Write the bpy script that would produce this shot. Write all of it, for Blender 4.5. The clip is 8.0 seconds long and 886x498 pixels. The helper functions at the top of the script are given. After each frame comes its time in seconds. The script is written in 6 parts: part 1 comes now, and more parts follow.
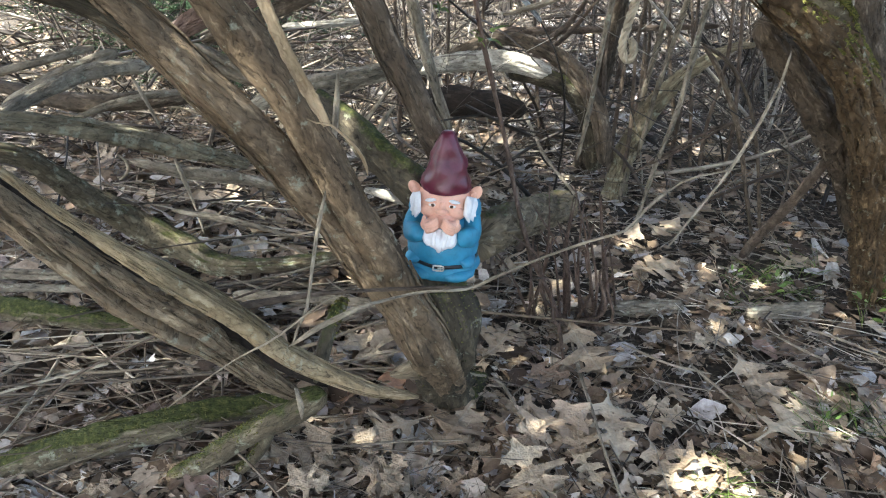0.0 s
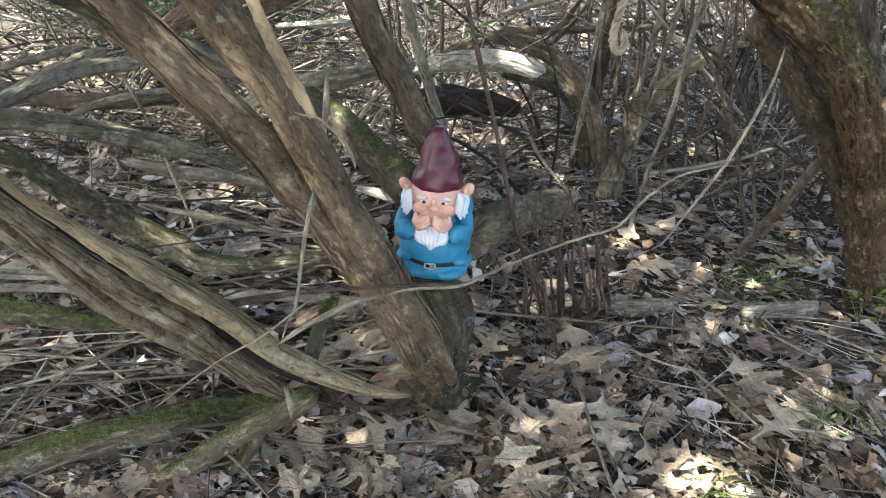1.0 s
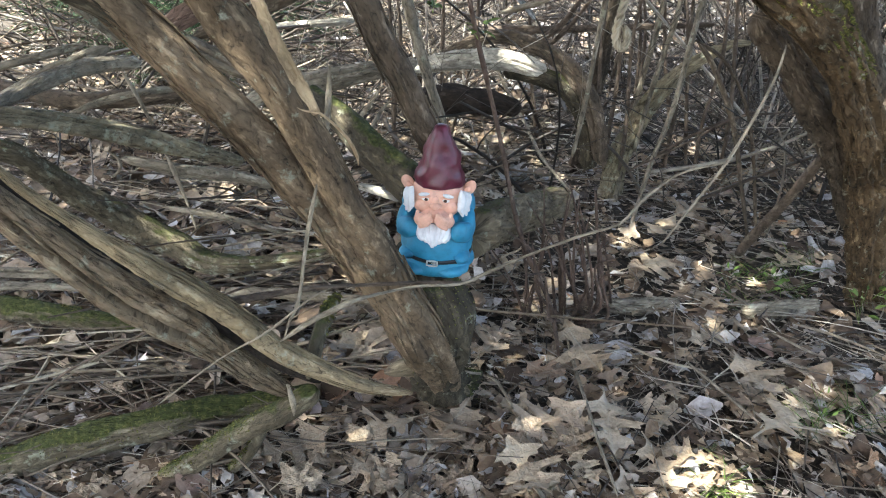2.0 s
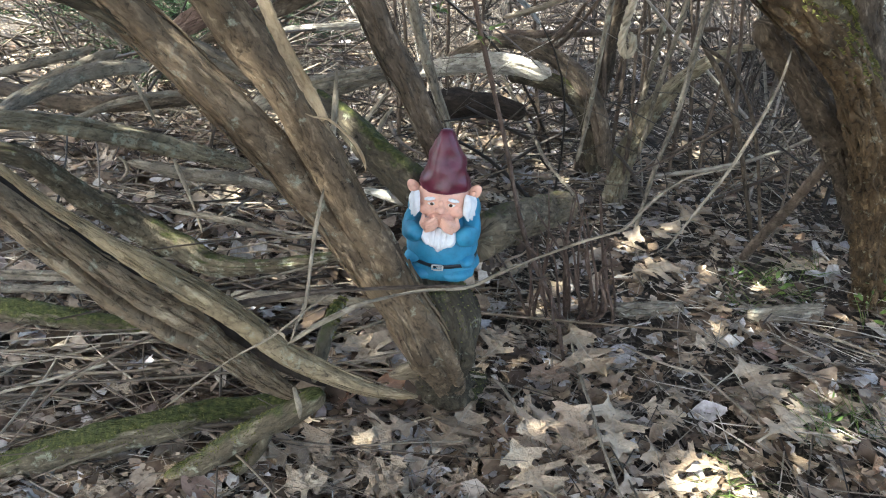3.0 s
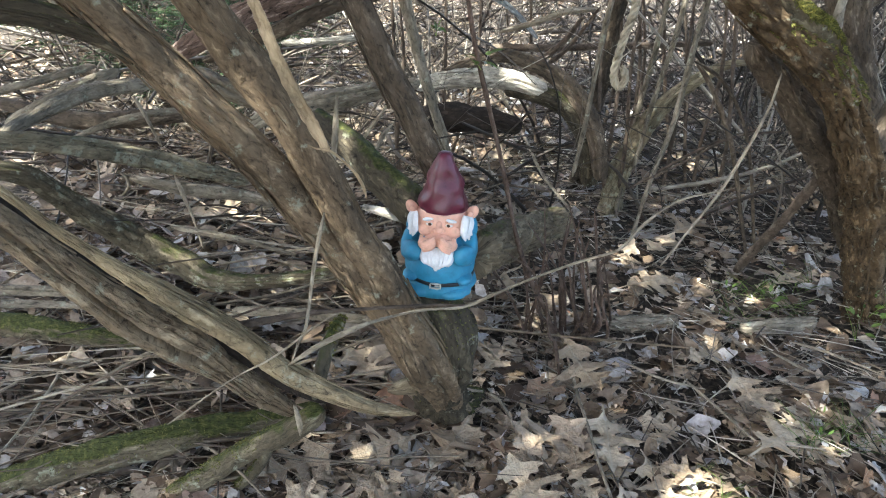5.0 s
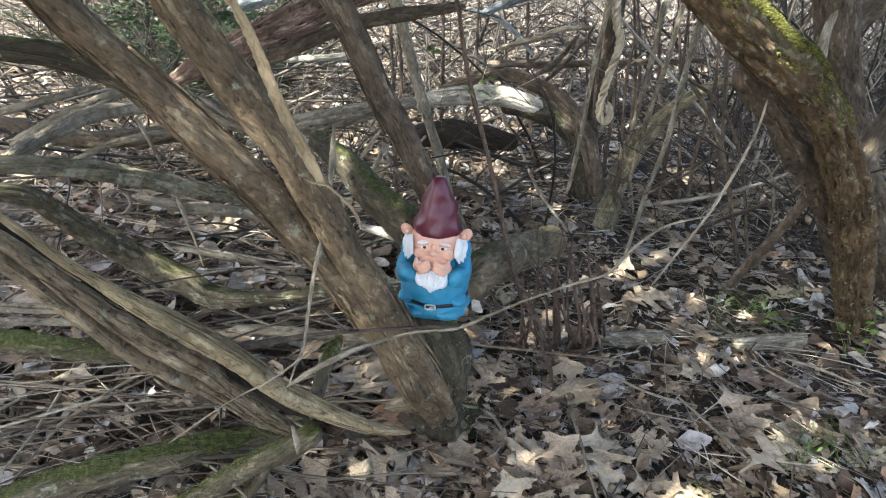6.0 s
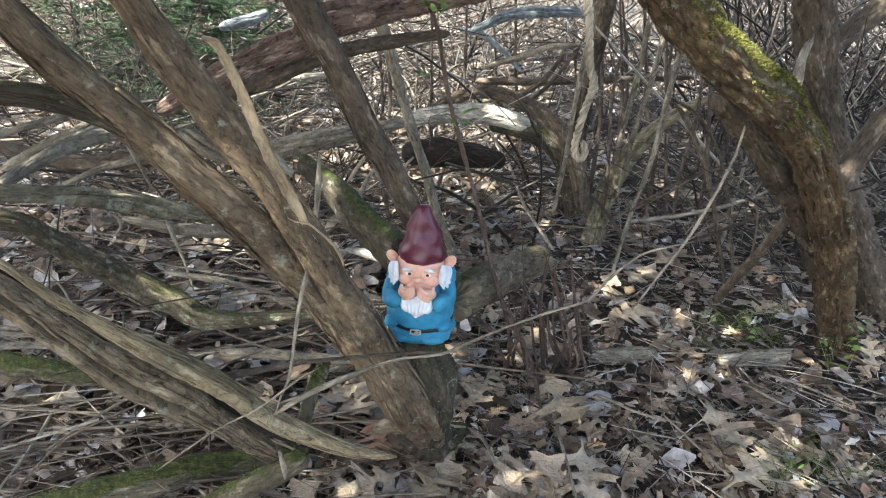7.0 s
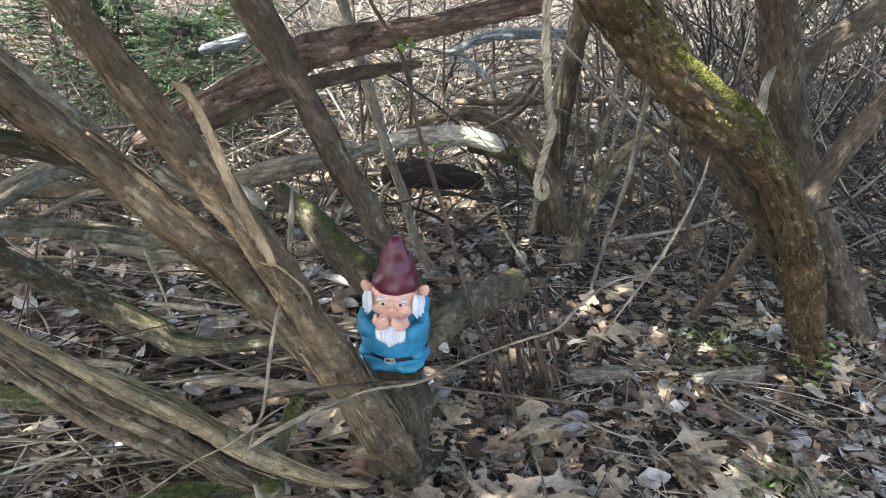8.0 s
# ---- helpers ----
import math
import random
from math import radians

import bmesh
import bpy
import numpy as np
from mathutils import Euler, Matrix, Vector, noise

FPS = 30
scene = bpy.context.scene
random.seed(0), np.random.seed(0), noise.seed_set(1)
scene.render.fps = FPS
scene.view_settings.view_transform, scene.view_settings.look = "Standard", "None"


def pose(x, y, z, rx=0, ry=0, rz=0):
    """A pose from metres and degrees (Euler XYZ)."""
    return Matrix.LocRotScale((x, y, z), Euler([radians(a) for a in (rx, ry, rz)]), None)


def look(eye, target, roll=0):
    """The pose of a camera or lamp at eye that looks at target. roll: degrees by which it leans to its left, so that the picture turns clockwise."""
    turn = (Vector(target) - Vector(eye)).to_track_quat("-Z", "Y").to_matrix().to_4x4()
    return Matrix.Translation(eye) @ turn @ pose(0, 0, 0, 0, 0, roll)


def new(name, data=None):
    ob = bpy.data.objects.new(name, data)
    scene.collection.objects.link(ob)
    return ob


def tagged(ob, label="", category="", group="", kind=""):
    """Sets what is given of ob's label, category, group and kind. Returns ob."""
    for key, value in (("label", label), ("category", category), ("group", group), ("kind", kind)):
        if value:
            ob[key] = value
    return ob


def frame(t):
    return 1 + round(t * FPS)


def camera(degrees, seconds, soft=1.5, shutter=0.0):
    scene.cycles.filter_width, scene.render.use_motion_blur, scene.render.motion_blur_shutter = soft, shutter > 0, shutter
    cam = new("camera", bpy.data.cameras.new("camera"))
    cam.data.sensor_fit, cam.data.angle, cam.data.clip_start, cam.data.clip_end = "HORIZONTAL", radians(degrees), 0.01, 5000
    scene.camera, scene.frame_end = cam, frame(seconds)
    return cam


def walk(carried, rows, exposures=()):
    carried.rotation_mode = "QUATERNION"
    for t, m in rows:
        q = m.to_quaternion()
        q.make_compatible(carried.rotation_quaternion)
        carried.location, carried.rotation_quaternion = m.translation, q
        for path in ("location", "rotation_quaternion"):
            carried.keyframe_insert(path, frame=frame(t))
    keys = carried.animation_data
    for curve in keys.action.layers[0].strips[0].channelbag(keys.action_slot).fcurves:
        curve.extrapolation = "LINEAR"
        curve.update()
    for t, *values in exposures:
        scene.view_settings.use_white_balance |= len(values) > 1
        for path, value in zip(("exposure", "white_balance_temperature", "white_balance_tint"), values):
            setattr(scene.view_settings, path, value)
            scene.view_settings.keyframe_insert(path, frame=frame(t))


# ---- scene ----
cam = camera(65.3, 8.0, soft=1.1)
PATH = [
    (0, (0.174, -0.051, 1.126), (-0.123, 1.711, 0.227), 2.4),
    (0.5, (0.18, -0.046, 1.118), (-0.114, 1.72, 0.225), 2.4),
    (1, (0.183, -0.042, 1.111), (-0.106, 1.725, 0.22), 2.4),
    (1.5, (0.182, -0.043, 1.106), (-0.104, 1.724, 0.214), 2.4),
    (3, (0.177, -0.051, 1.112), (-0.123, 1.718, 0.228), 2.4),
    (3.5, (0.177, -0.051, 1.114), (-0.123, 1.719, 0.234), 2.5),
    (4, (0.178, -0.054, 1.121), (-0.121, 1.718, 0.242), 2.4),
    (4.5, (0.175, -0.057, 1.132), (-0.118, 1.717, 0.255), 2.5),
    (6, (0.189, -0.079, 1.189), (-0.107, 1.707, 0.339), 2.5),
    (6.5, (0.198, -0.082, 1.212), (-0.092, 1.709, 0.369), 2.4),
    (7, (0.207, -0.083, 1.235), (-0.074, 1.714, 0.405), 2.4),
    (7.5, (0.22, -0.084, 1.257), (-0.048, 1.722, 0.44), 2.3),
    (8, (0.236, -0.085, 1.281), (-0.012, 1.731, 0.481), 2.2),
]
walk(cam, [(t, look(eye, target, roll)) for t, eye, target, roll in PATH], exposures=[(0, 2.91, 6450, 2), (8, 2.91, 6450, 2)])

# ---- light: open shade under bare branches, with a low spring sun
SUN_HEIGHT, SUN_TURN = 52.0, 222.0  # degrees; turn is the compass side it comes from, seen from +y clockwise
world = bpy.data.worlds.new("sky")
scene.world = world
world.use_nodes = True
sky = world.node_tree.nodes.new("ShaderNodeTexSky")
sky.sky_type = "NISHITA"
sky.sun_disc = False
sky.air_density, sky.dust_density, sky.ozone_density = 0.8, 3.0, 0.6
sky.sun_elevation, sky.sun_rotation = radians(SUN_HEIGHT), radians(SUN_TURN)
back = world.node_tree.nodes["Background"]
back.inputs["Strength"].default_value = 0.12
world.node_tree.links.new(sky.outputs["Color"], back.inputs["Color"])
sun = new("sun", bpy.data.lights.new("sun", "SUN"))
sun.data.energy, sun.data.angle, sun.data.color = 4.2, radians(0.6), (1.0, 0.965, 0.91)
a, b = radians(SUN_TURN), radians(SUN_HEIGHT)
sun.matrix_world = look((math.sin(a) * math.cos(b) * 9, math.cos(a) * math.cos(b) * 9, math.sin(b) * 9), (0, 0, 0))


# ---- materials
def material(name):
    m = bpy.data.materials.new(name)
    m.use_nodes = True
    return m, m.node_tree.nodes, m.node_tree.links, m.node_tree.nodes["Principled BSDF"]


def ramp(nodes, links, source, stops):
    r = nodes.new("ShaderNodeValToRGB")
    while len(r.color_ramp.elements) < len(stops):
        r.color_ramp.elements.new(0.5)
    for e, (p, c) in zip(r.color_ramp.elements, stops):
        e.position, e.color = p, (*c, 1)
    links.new(source, r.inputs["Fac"])
    return r.outputs["Color"]


def noise_node(nodes, links, coords, scale, detail=6.0, rough=0.6, stretch=(1, 1, 1)):
    mp = nodes.new("ShaderNodeMapping")
    mp.inputs["Scale"].default_value = stretch
    links.new(coords, mp.inputs["Vector"])
    n = nodes.new("ShaderNodeTexNoise")
    n.inputs["Scale"].default_value, n.inputs["Detail"].default_value, n.inputs["Roughness"].default_value = scale, detail, rough
    links.new(mp.outputs["Vector"], n.inputs["Vector"])
    return n.outputs["Fac"]


def mixed(nodes, links, fac, a, b, mode="MIX"):
    mx = nodes.new("ShaderNodeMix")
    mx.data_type, mx.blend_type = "RGBA", mode
    for sock, value in ((mx.inputs["Factor"], fac), (mx.inputs["A"], a), (mx.inputs["B"], b)):
        if isinstance(value, bpy.types.NodeSocket):
            links.new(value, sock)
        elif isinstance(value, tuple):
            sock.default_value = (*value, 1)
        else:
            sock.default_value = value
    return mx.outputs["Result"]


def math_node(nodes, links, op, a, b=0.0, clamp=False):
    n = nodes.new("ShaderNodeMath")
    n.operation, n.use_clamp = op, clamp
    for sock, value in zip(n.inputs, (a, b)):
        if isinstance(value, bpy.types.NodeSocket):
            links.new(value, sock)
        else:
            sock.default_value = value
    return n.outputs["Value"]


def bump(nodes, links, height, strength, distance, shader, under=None):
    b = nodes.new("ShaderNodeBump")
    b.inputs["Strength"].default_value, b.inputs["Distance"].default_value = strength, distance
    links.new(height, b.inputs["Height"])
    if under is not None:
        links.new(under, b.inputs["Normal"])
    links.new(b.outputs["Normal"], shader.inputs["Normal"])
    return b.outputs["Normal"]


def bark(name, dark, mid, light, moss=0.0, lichen=0.0, rough=0.85):
    """Fibrous bark that runs along the limb (the UV map is metres round and along), with moss on its upper sides."""
    m, n, l, s = material(name)
    uv = n.new("ShaderNodeUVMap").outputs["UV"]
    obj = n.new("ShaderNodeTexCoord").outputs["Object"]
    fibre = noise_node(n, l, uv, 1.0, 8, 0.68, (140, 40, 1))
    plate = noise_node(n, l, uv, 1.0, 5, 0.6, (58, 25, 1))
    patch = noise_node(n, l, obj, 9.0, 4, 0.6)
    tone = math_node(n, l, "ADD", math_node(n, l, "MULTIPLY", fibre, 0.55), math_node(n, l, "MULTIPLY", plate, 0.45))
    mp = n.new("ShaderNodeMapping")
    mp.inputs["Scale"].default_value = (75, 21, 1)
    wob = n.new("ShaderNodeVectorMath")
    wob.operation = "MULTIPLY_ADD"
    bend = n.new("ShaderNodeTexNoise")
    bend.inputs["Scale"].default_value = 60.0
    l.new(uv, bend.inputs["Vector"])
    l.new(bend.outputs["Color"], wob.inputs[0])
    wob.inputs[1].default_value = (0.02, 0.03, 0)
    l.new(uv, wob.inputs[2])
    l.new(wob.outputs["Vector"], mp.inputs["Vector"])
    cells = n.new("ShaderNodeTexVoronoi")
    cells.feature = "DISTANCE_TO_EDGE"
    cells.inputs["Scale"].default_value = 1.0
    l.new(mp.outputs["Vector"], cells.inputs["Vector"])
    crack = math_node(n, l, "MULTIPLY", cells.outputs["Distance"], 6.0, True)
    fine = noise_node(n, l, uv, 1.0, 4, 0.7, (420, 90, 1))
    scale = n.new("ShaderNodeTexVoronoi")
    scale.inputs["Scale"].default_value = 1.0
    l.new(mp.outputs["Vector"], scale.inputs["Vector"])
    own = n.new("ShaderNodeSeparateColor")
    l.new(scale.outputs["Color"], own.inputs["Color"])
    tone = math_node(n, l, "ADD", math_node(n, l, "MULTIPLY", tone, 0.86), math_node(n, l, "MULTIPLY", own.outputs["Red"], 0.14))
    tone = math_node(n, l, "ADD", math_node(n, l, "ADD", math_node(n, l, "MULTIPLY", tone, 0.8), math_node(n, l, "MULTIPLY", crack, 0.07)), math_node(n, l, "MULTIPLY", fine, 0.12))
    col = ramp(n, l, tone, [(0.36, dark), (0.45, tuple(c * 0.72 for c in mid)), (0.55, mid), (0.68, light)])
    shade = ramp(n, l, patch, [(0.32, (0.55, 0.54, 0.53)), (0.66, (1.22, 1.19, 1.15))])
    col = mixed(n, l, 1.0, col, shade, "MULTIPLY")
    if lichen:
        spots = ramp(n, l, noise_node(n, l, obj, 26.0, 6, 0.7), [(0.60 - 0.1 * lichen, (0, 0, 0)), (0.70 - 0.1 * lichen, (1, 1, 1))])
        col = mixed(n, l, math_node(n, l, "MULTIPLY", spots, 0.7), col, (0.42, 0.43, 0.33))
    if moss:
        geo = n.new("ShaderNodeNewGeometry")
        sep = n.new("ShaderNodeSeparateXYZ")
        l.new(geo.outputs["Normal"], sep.inputs["Vector"])
        up = math_node(n, l, "MULTIPLY", sep.outputs["Z"], 0.45)
        grow = math_node(n, l, "ADD", math_node(n, l, "ADD", up, noise_node(n, l, obj, 13.0, 6, 0.7)), moss - 0.95)
        cover = math_node(n, l, "MULTIPLY", grow, 6.0, True)
        green = ramp(n, l, noise_node(n, l, obj, 90.0, 4, 0.6), [(0.3, (0.026, 0.032, 0.010)), (0.55, (0.072, 0.080, 0.022)), (0.75, (0.16, 0.155, 0.048))])
        col = mixed(n, l, cover, col, green)
    l.new(col, s.inputs["Base Color"])
    s.inputs["Roughness"].default_value = rough
    s.inputs["Specular IOR Level"].default_value = 0.25
    bump(n, l, tone, 1.0, 0.014, s)
    return m


BARK = bark("bark_brown", (0.042, 0.030, 0.020), (0.205, 0.150, 0.098), (0.47, 0.36, 0.24), lichen=0.03)
DARKBARK = bark("bark_dark", (0.032, 0.025, 0.019), (0.135, 0.105, 0.078), (0.34, 0.28, 0.21))
SPLITBARK = bark("bark_split", (0.028, 0.020, 0.014), (0.26, 0.20, 0.135), (0.52, 0.43, 0.30), lichen=0.1)
SPLITWOOD = bark("wood_split", (0.05, 0.037, 0.024), (0.38, 0.295, 0.18), (0.70, 0.59, 0.40), lichen=0.05)
REDBARK = bark("bark_red", (0.022, 0.014, 0.011), (0.185, 0.125, 0.100), (0.54, 0.41, 0.35))
PALEBARK = bark("bark_pale", (0.05, 0.043, 0.036), (0.29, 0.25, 0.195), (0.54, 0.49, 0.39), lichen=0.25)
PALEWOOD = bark("wood_bleached", (0.15, 0.13, 0.105), (0.48, 0.45, 0.39), (0.72, 0.69, 0.63))
MOSSBARK = bark("bark_mossy", (0.035, 0.03, 0.02), (0.15, 0.125, 0.085), (0.34, 0.30, 0.21), moss=0.14, lichen=0.4)
# mossy bark at about half tone: shade put into the colour
SHADEMOSS = bark("bark_mossy_shaded", (0.018, 0.015, 0.011), (0.072, 0.060, 0.042), (0.18, 0.155, 0.108), moss=0.15, lichen=0.05)
TANBARK = bark("bark_tan_worn", (0.028, 0.021, 0.014), (0.20, 0.160, 0.110), (0.40, 0.335, 0.235), moss=0.06, lichen=0.15)
# near-black, so the shade of crack and hollow is put into the colour
GAPBLACK = bark("gap_black", (0.010, 0.008, 0.007), (0.036, 0.027, 0.022), (0.085, 0.066, 0.052))
MOSSTREE = bark("bark_moss_crust", (0.018, 0.013, 0.008), (0.135, 0.092, 0.053), (0.36, 0.26, 0.15), moss=0.22, lichen=0.1)
MOSSY = bark("moss_cover", (0.035, 0.03, 0.02), (0.15, 0.125, 0.085), (0.34, 0.30, 0.21), moss=0.31, lichen=0.3)
BLUEWOOD = bark("wood_silver", (0.10, 0.11, 0.12), (0.27, 0.30, 0.325), (0.46, 0.50, 0.54))
ROPE = bark("rope_fibre", (0.16, 0.135, 0.10), (0.46, 0.405, 0.31), (0.66, 0.60, 0.49))
STRIP = bark("inner_bark", (0.26, 0.185, 0.11), (0.48, 0.37, 0.24), (0.62, 0.51, 0.36))
LICHENBARK = bark("bark_lichen", (0.045, 0.036, 0.026), (0.30, 0.255, 0.175), (0.56, 0.50, 0.34), moss=0.04, lichen=0.5)
REDTWIG = bark("twig_red", (0.05, 0.034, 0.028), (0.15, 0.105, 0.085), (0.27, 0.21, 0.17))
TWIG = bark("twig_grey", (0.14, 0.11, 0.08), (0.36, 0.31, 0.24), (0.56, 0.50, 0.41))
DARKTWIG = bark("twig_brown", (0.05, 0.036, 0.028), (0.15, 0.115, 0.09), (0.28, 0.23, 0.18))


def litter(name, stops, gloss=0.55, per_object=False):
    """Dry leaves or straw: every piece takes its own tone, with darker veins and blotches."""
    m, n, l, s = material(name)
    if per_object:
        pick = n.new("ShaderNodeObjectInfo").outputs["Random"]
    else:
        pick = n.new("ShaderNodeNewGeometry").outputs["Random Per Island"]
    obj = n.new("ShaderNodeTexCoord").outputs["Object"]
    col = ramp(n, l, pick, stops)
    blot = ramp(n, l, noise_node(n, l, obj, 45.0, 5, 0.65), [(0.32, (0.55, 0.50, 0.46)), (0.62, (1.1, 1.08, 1.05))])
    col = mixed(n, l, 1.0, col, blot, "MULTIPLY")
    l.new(col, s.inputs["Base Color"])
    s.inputs["Roughness"].default_value = gloss
    s.inputs["Specular IOR Level"].default_value = 0.35
    bump(n, l, noise_node(n, l, obj, 120.0, 4, 0.6), 0.5, 0.003, s)
    return m


LEAF_STOPS = [(0.0, (0.075, 0.050, 0.034)), (0.25, (0.20, 0.145, 0.100)), (0.48, (0.34, 0.260, 0.185)), (0.70, (0.45, 0.375, 0.295)), (0.86, (0.47, 0.445, 0.425)), (0.96, (0.52, 0.52, 0.535)), (1.0, (0.30, 0.165, 0.095))]
LEAF = litter("dry_leaf", LEAF_STOPS)


def oak_paper():
    """Dry oak leaf: papery, each with its own tone, paler along the midrib and side veins."""
    m, n, l, s = material("oak_leaf")
    pick = n.new("ShaderNodeObjectInfo").outputs["Random"]
    obj = n.new("ShaderNodeTexCoord").outputs["Object"]
    col = ramp(n, l, pick, [(0.0, (0.27, 0.195, 0.125)), (0.25, (0.40, 0.305, 0.21)), (0.6, (0.50, 0.395, 0.28)), (0.85, (0.57, 0.475, 0.355)), (1.0, (0.36, 0.225, 0.145))])
    blot = ramp(n, l, noise_node(n, l, obj, 5.0, 6, 0.65), [(0.32, (0.62, 0.59, 0.57)), (0.6, (1.08, 1.07, 1.06))])
    col = mixed(n, l, 1.0, col, blot, "MULTIPLY")
    sep = n.new("ShaderNodeSeparateXYZ")
    l.new(obj, sep.inputs["Vector"])
    across = math_node(n, l, "ABSOLUTE", sep.outputs["Y"])
    rib = math_node(n, l, "LESS_THAN", across, 0.009)
    slope = math_node(n, l, "SUBTRACT", sep.outputs["X"], math_node(n, l, "MULTIPLY", across, 0.75))
    side = math_node(n, l, "LESS_THAN", math_node(n, l, "ABSOLUTE", math_node(n, l, "SUBTRACT", math_node(n, l, "FRACT", math_node(n, l, "MULTIPLY", slope, 7.0)), 0.5)), 0.035)
    vein = math_node(n, l, "MAXIMUM", rib, side)
    col = mixed(n, l, math_node(n, l, "MULTIPLY", vein, 0.4), col, (0.46, 0.40, 0.31))
    l.new(col, s.inputs["Base Color"])
    s.inputs["Roughness"].default_value = 0.55
    s.inputs["Specular IOR Level"].default_value = 0.35
    bump(n, l, math_node(n, l, "ADD", noise_node(n, l, obj, 9.0, 5, 0.6), math_node(n, l, "MULTIPLY", vein, 0.25)), 0.7, 0.02, s)
    return m


OAK = oak_paper()
STRAW = litter("straw", [(0.0, (0.050, 0.040, 0.034)), (0.35, (0.150, 0.122, 0.096)), (0.70, (0.34, 0.30, 0.245)), (1.0, (0.66, 0.62, 0.55))], 0.55)
BRAMBLE = litter("bare_twig", [(0.0, (0.022, 0.018, 0.015)), (0.5, (0.075, 0.060, 0.050)), (0.85, (0.19, 0.165, 0.14)), (1.0, (0.46, 0.43, 0.38))], 0.6)
BRUSH = litter("dry_stem", [(0.0, (0.035, 0.027, 0.021)), (0.4, (0.115, 0.090, 0.067)), (0.8, (0.26, 0.215, 0.16)), (1.0, (0.50, 0.44, 0.35))], 0.6)
MOSS = litter("moss", [(0.0, (0.055, 0.062, 0.014)), (0.6, (0.15, 0.155, 0.036)), (1.0, (0.29, 0.275, 0.075))], 0.8)
GREEN = litter("fresh_green", [(0.0, (0.06, 0.10, 0.022)), (0.6, (0.12, 0.19, 0.04)), (1.0, (0.24, 0.34, 0.08))], 0.45)
NEEDLE = litter("evergreen", [(0.0, (0.022, 0.048, 0.022)), (0.6, (0.05, 0.10, 0.042)), (1.0, (0.115, 0.18, 0.08))], 0.6)


def soil():
    m, n, l, s = material("leaf_mould")
    obj = n.new("ShaderNodeTexCoord").outputs["Object"]
    crumbs = noise_node(n, l, obj, 60.0, 8, 0.7)
    wide = noise_node(n, l, obj, 3.0, 4, 0.6)
    col = ramp(n, l, crumbs, [(0.32, (0.016, 0.012, 0.009)), (0.5, (0.058, 0.045, 0.034)), (0.62, (0.13, 0.104, 0.078)), (0.74, (0.23, 0.19, 0.15))])
    col = mixed(n, l, 1.0, col, ramp(n, l, wide, [(0.3, (0.7, 0.68, 0.66)), (0.7, (1.1, 1.1, 1.08))]), "MULTIPLY")
    l.new(col, s.inputs["Base Color"])
    s.inputs["Roughness"].default_value = 0.95
    bump(n, l, crumbs, 1.0, 0.02, s)
    return m


def paint(name, color, gloss, vary=0.12, grain=70.0, relief=0.25):
    """Weathered paint on cast resin."""
    m, n, l, s = material(name)
    obj = n.new("ShaderNodeTexCoord").outputs["Object"]
    wear = noise_node(n, l, obj, grain, 5, 0.6)
    lo, hi = tuple(c * (1 - 2.2 * vary) for c in color), tuple(min(1, c * (1 + vary)) for c in color)
    l.new(ramp(n, l, wear, [(0.3, lo), (0.5, color), (0.7, hi)]), s.inputs["Base Color"])
    s.inputs["Roughness"].default_value = gloss
    bump(n, l, noise_node(n, l, obj, 160.0, 3, 0.5), relief, 0.002, s)
    return m


SOIL = soil()
HAT = paint("hat_paint", (0.100, 0.013, 0.030), 0.34)
COAT = paint("coat_paint", (0.034, 0.235, 0.385), 0.5)
SKIN = paint("skin_paint", (0.76, 0.43, 0.32), 0.45, 0.08)
HAIR = paint("hair_paint", (0.74, 0.74, 0.76), 0.5, 0.06)
# black of the belt, also used to paint the shadow at the base
BLACK = paint("belt_and_shadow_paint", (0.012, 0.012, 0.016), 0.4)
BUCKLE = paint("buckle_paint", (0.55, 0.53, 0.48), 0.3)
EYE_WHITE = paint("eye_paint", (0.75, 0.73, 0.70), 0.35, 0.02)
EYE_BROWN = paint("iris_paint", (0.06, 0.025, 0.012), 0.3)


# ---- mesh tools
class Build:
    """Collects vertices, faces, UVs and material numbers, and turns them into one mesh."""

    def __init__(self):
        self.v, self.f, self.uv, self.m, self.count = [], [], [], [], 0

    def add(self, verts, faces, uvs=None, mat=0):
        verts = np.asarray(verts, float)
        self.v.append(verts)
        self.f.extend([tuple(i + self.count for i in face) for face in faces])
        self.uv.append(np.zeros((len(verts), 2)) if uvs is None else np.asarray(uvs, float))
        self.m.extend([mat] * len(faces))
        self.count += len(verts)

    def mesh(self, name, mats, smooth=True):
        me = bpy.data.meshes.new(name)
        verts = np.concatenate(self.v)
        me.from_pydata(verts.tolist(), [], self.f)
        uv = np.concatenate(self.uv)
        layer = me.uv_layers.new(name="UVMap")
        loops = np.empty(len(me.loops), np.int32)
        me.loops.foreach_get("vertex_index", loops)
        layer.data.foreach_set("uv", uv[loops].ravel())
        for mat in mats:
            me.materials.append(mat)
        me.polygons.foreach_set("material_index", np.asarray(self.m, np.int32))
        me.polygons.foreach_set("use_smooth", np.full(len(self.f), smooth))
        me.update()
        return me


def thing(name, data, label, category, group="", kind=""):
    return tagged(new(name, data), label, category, group, kind)


def part(name, data, parent, label=""):
    ob = new(name, data)
    ob.parent = parent
    return tagged(ob, label)


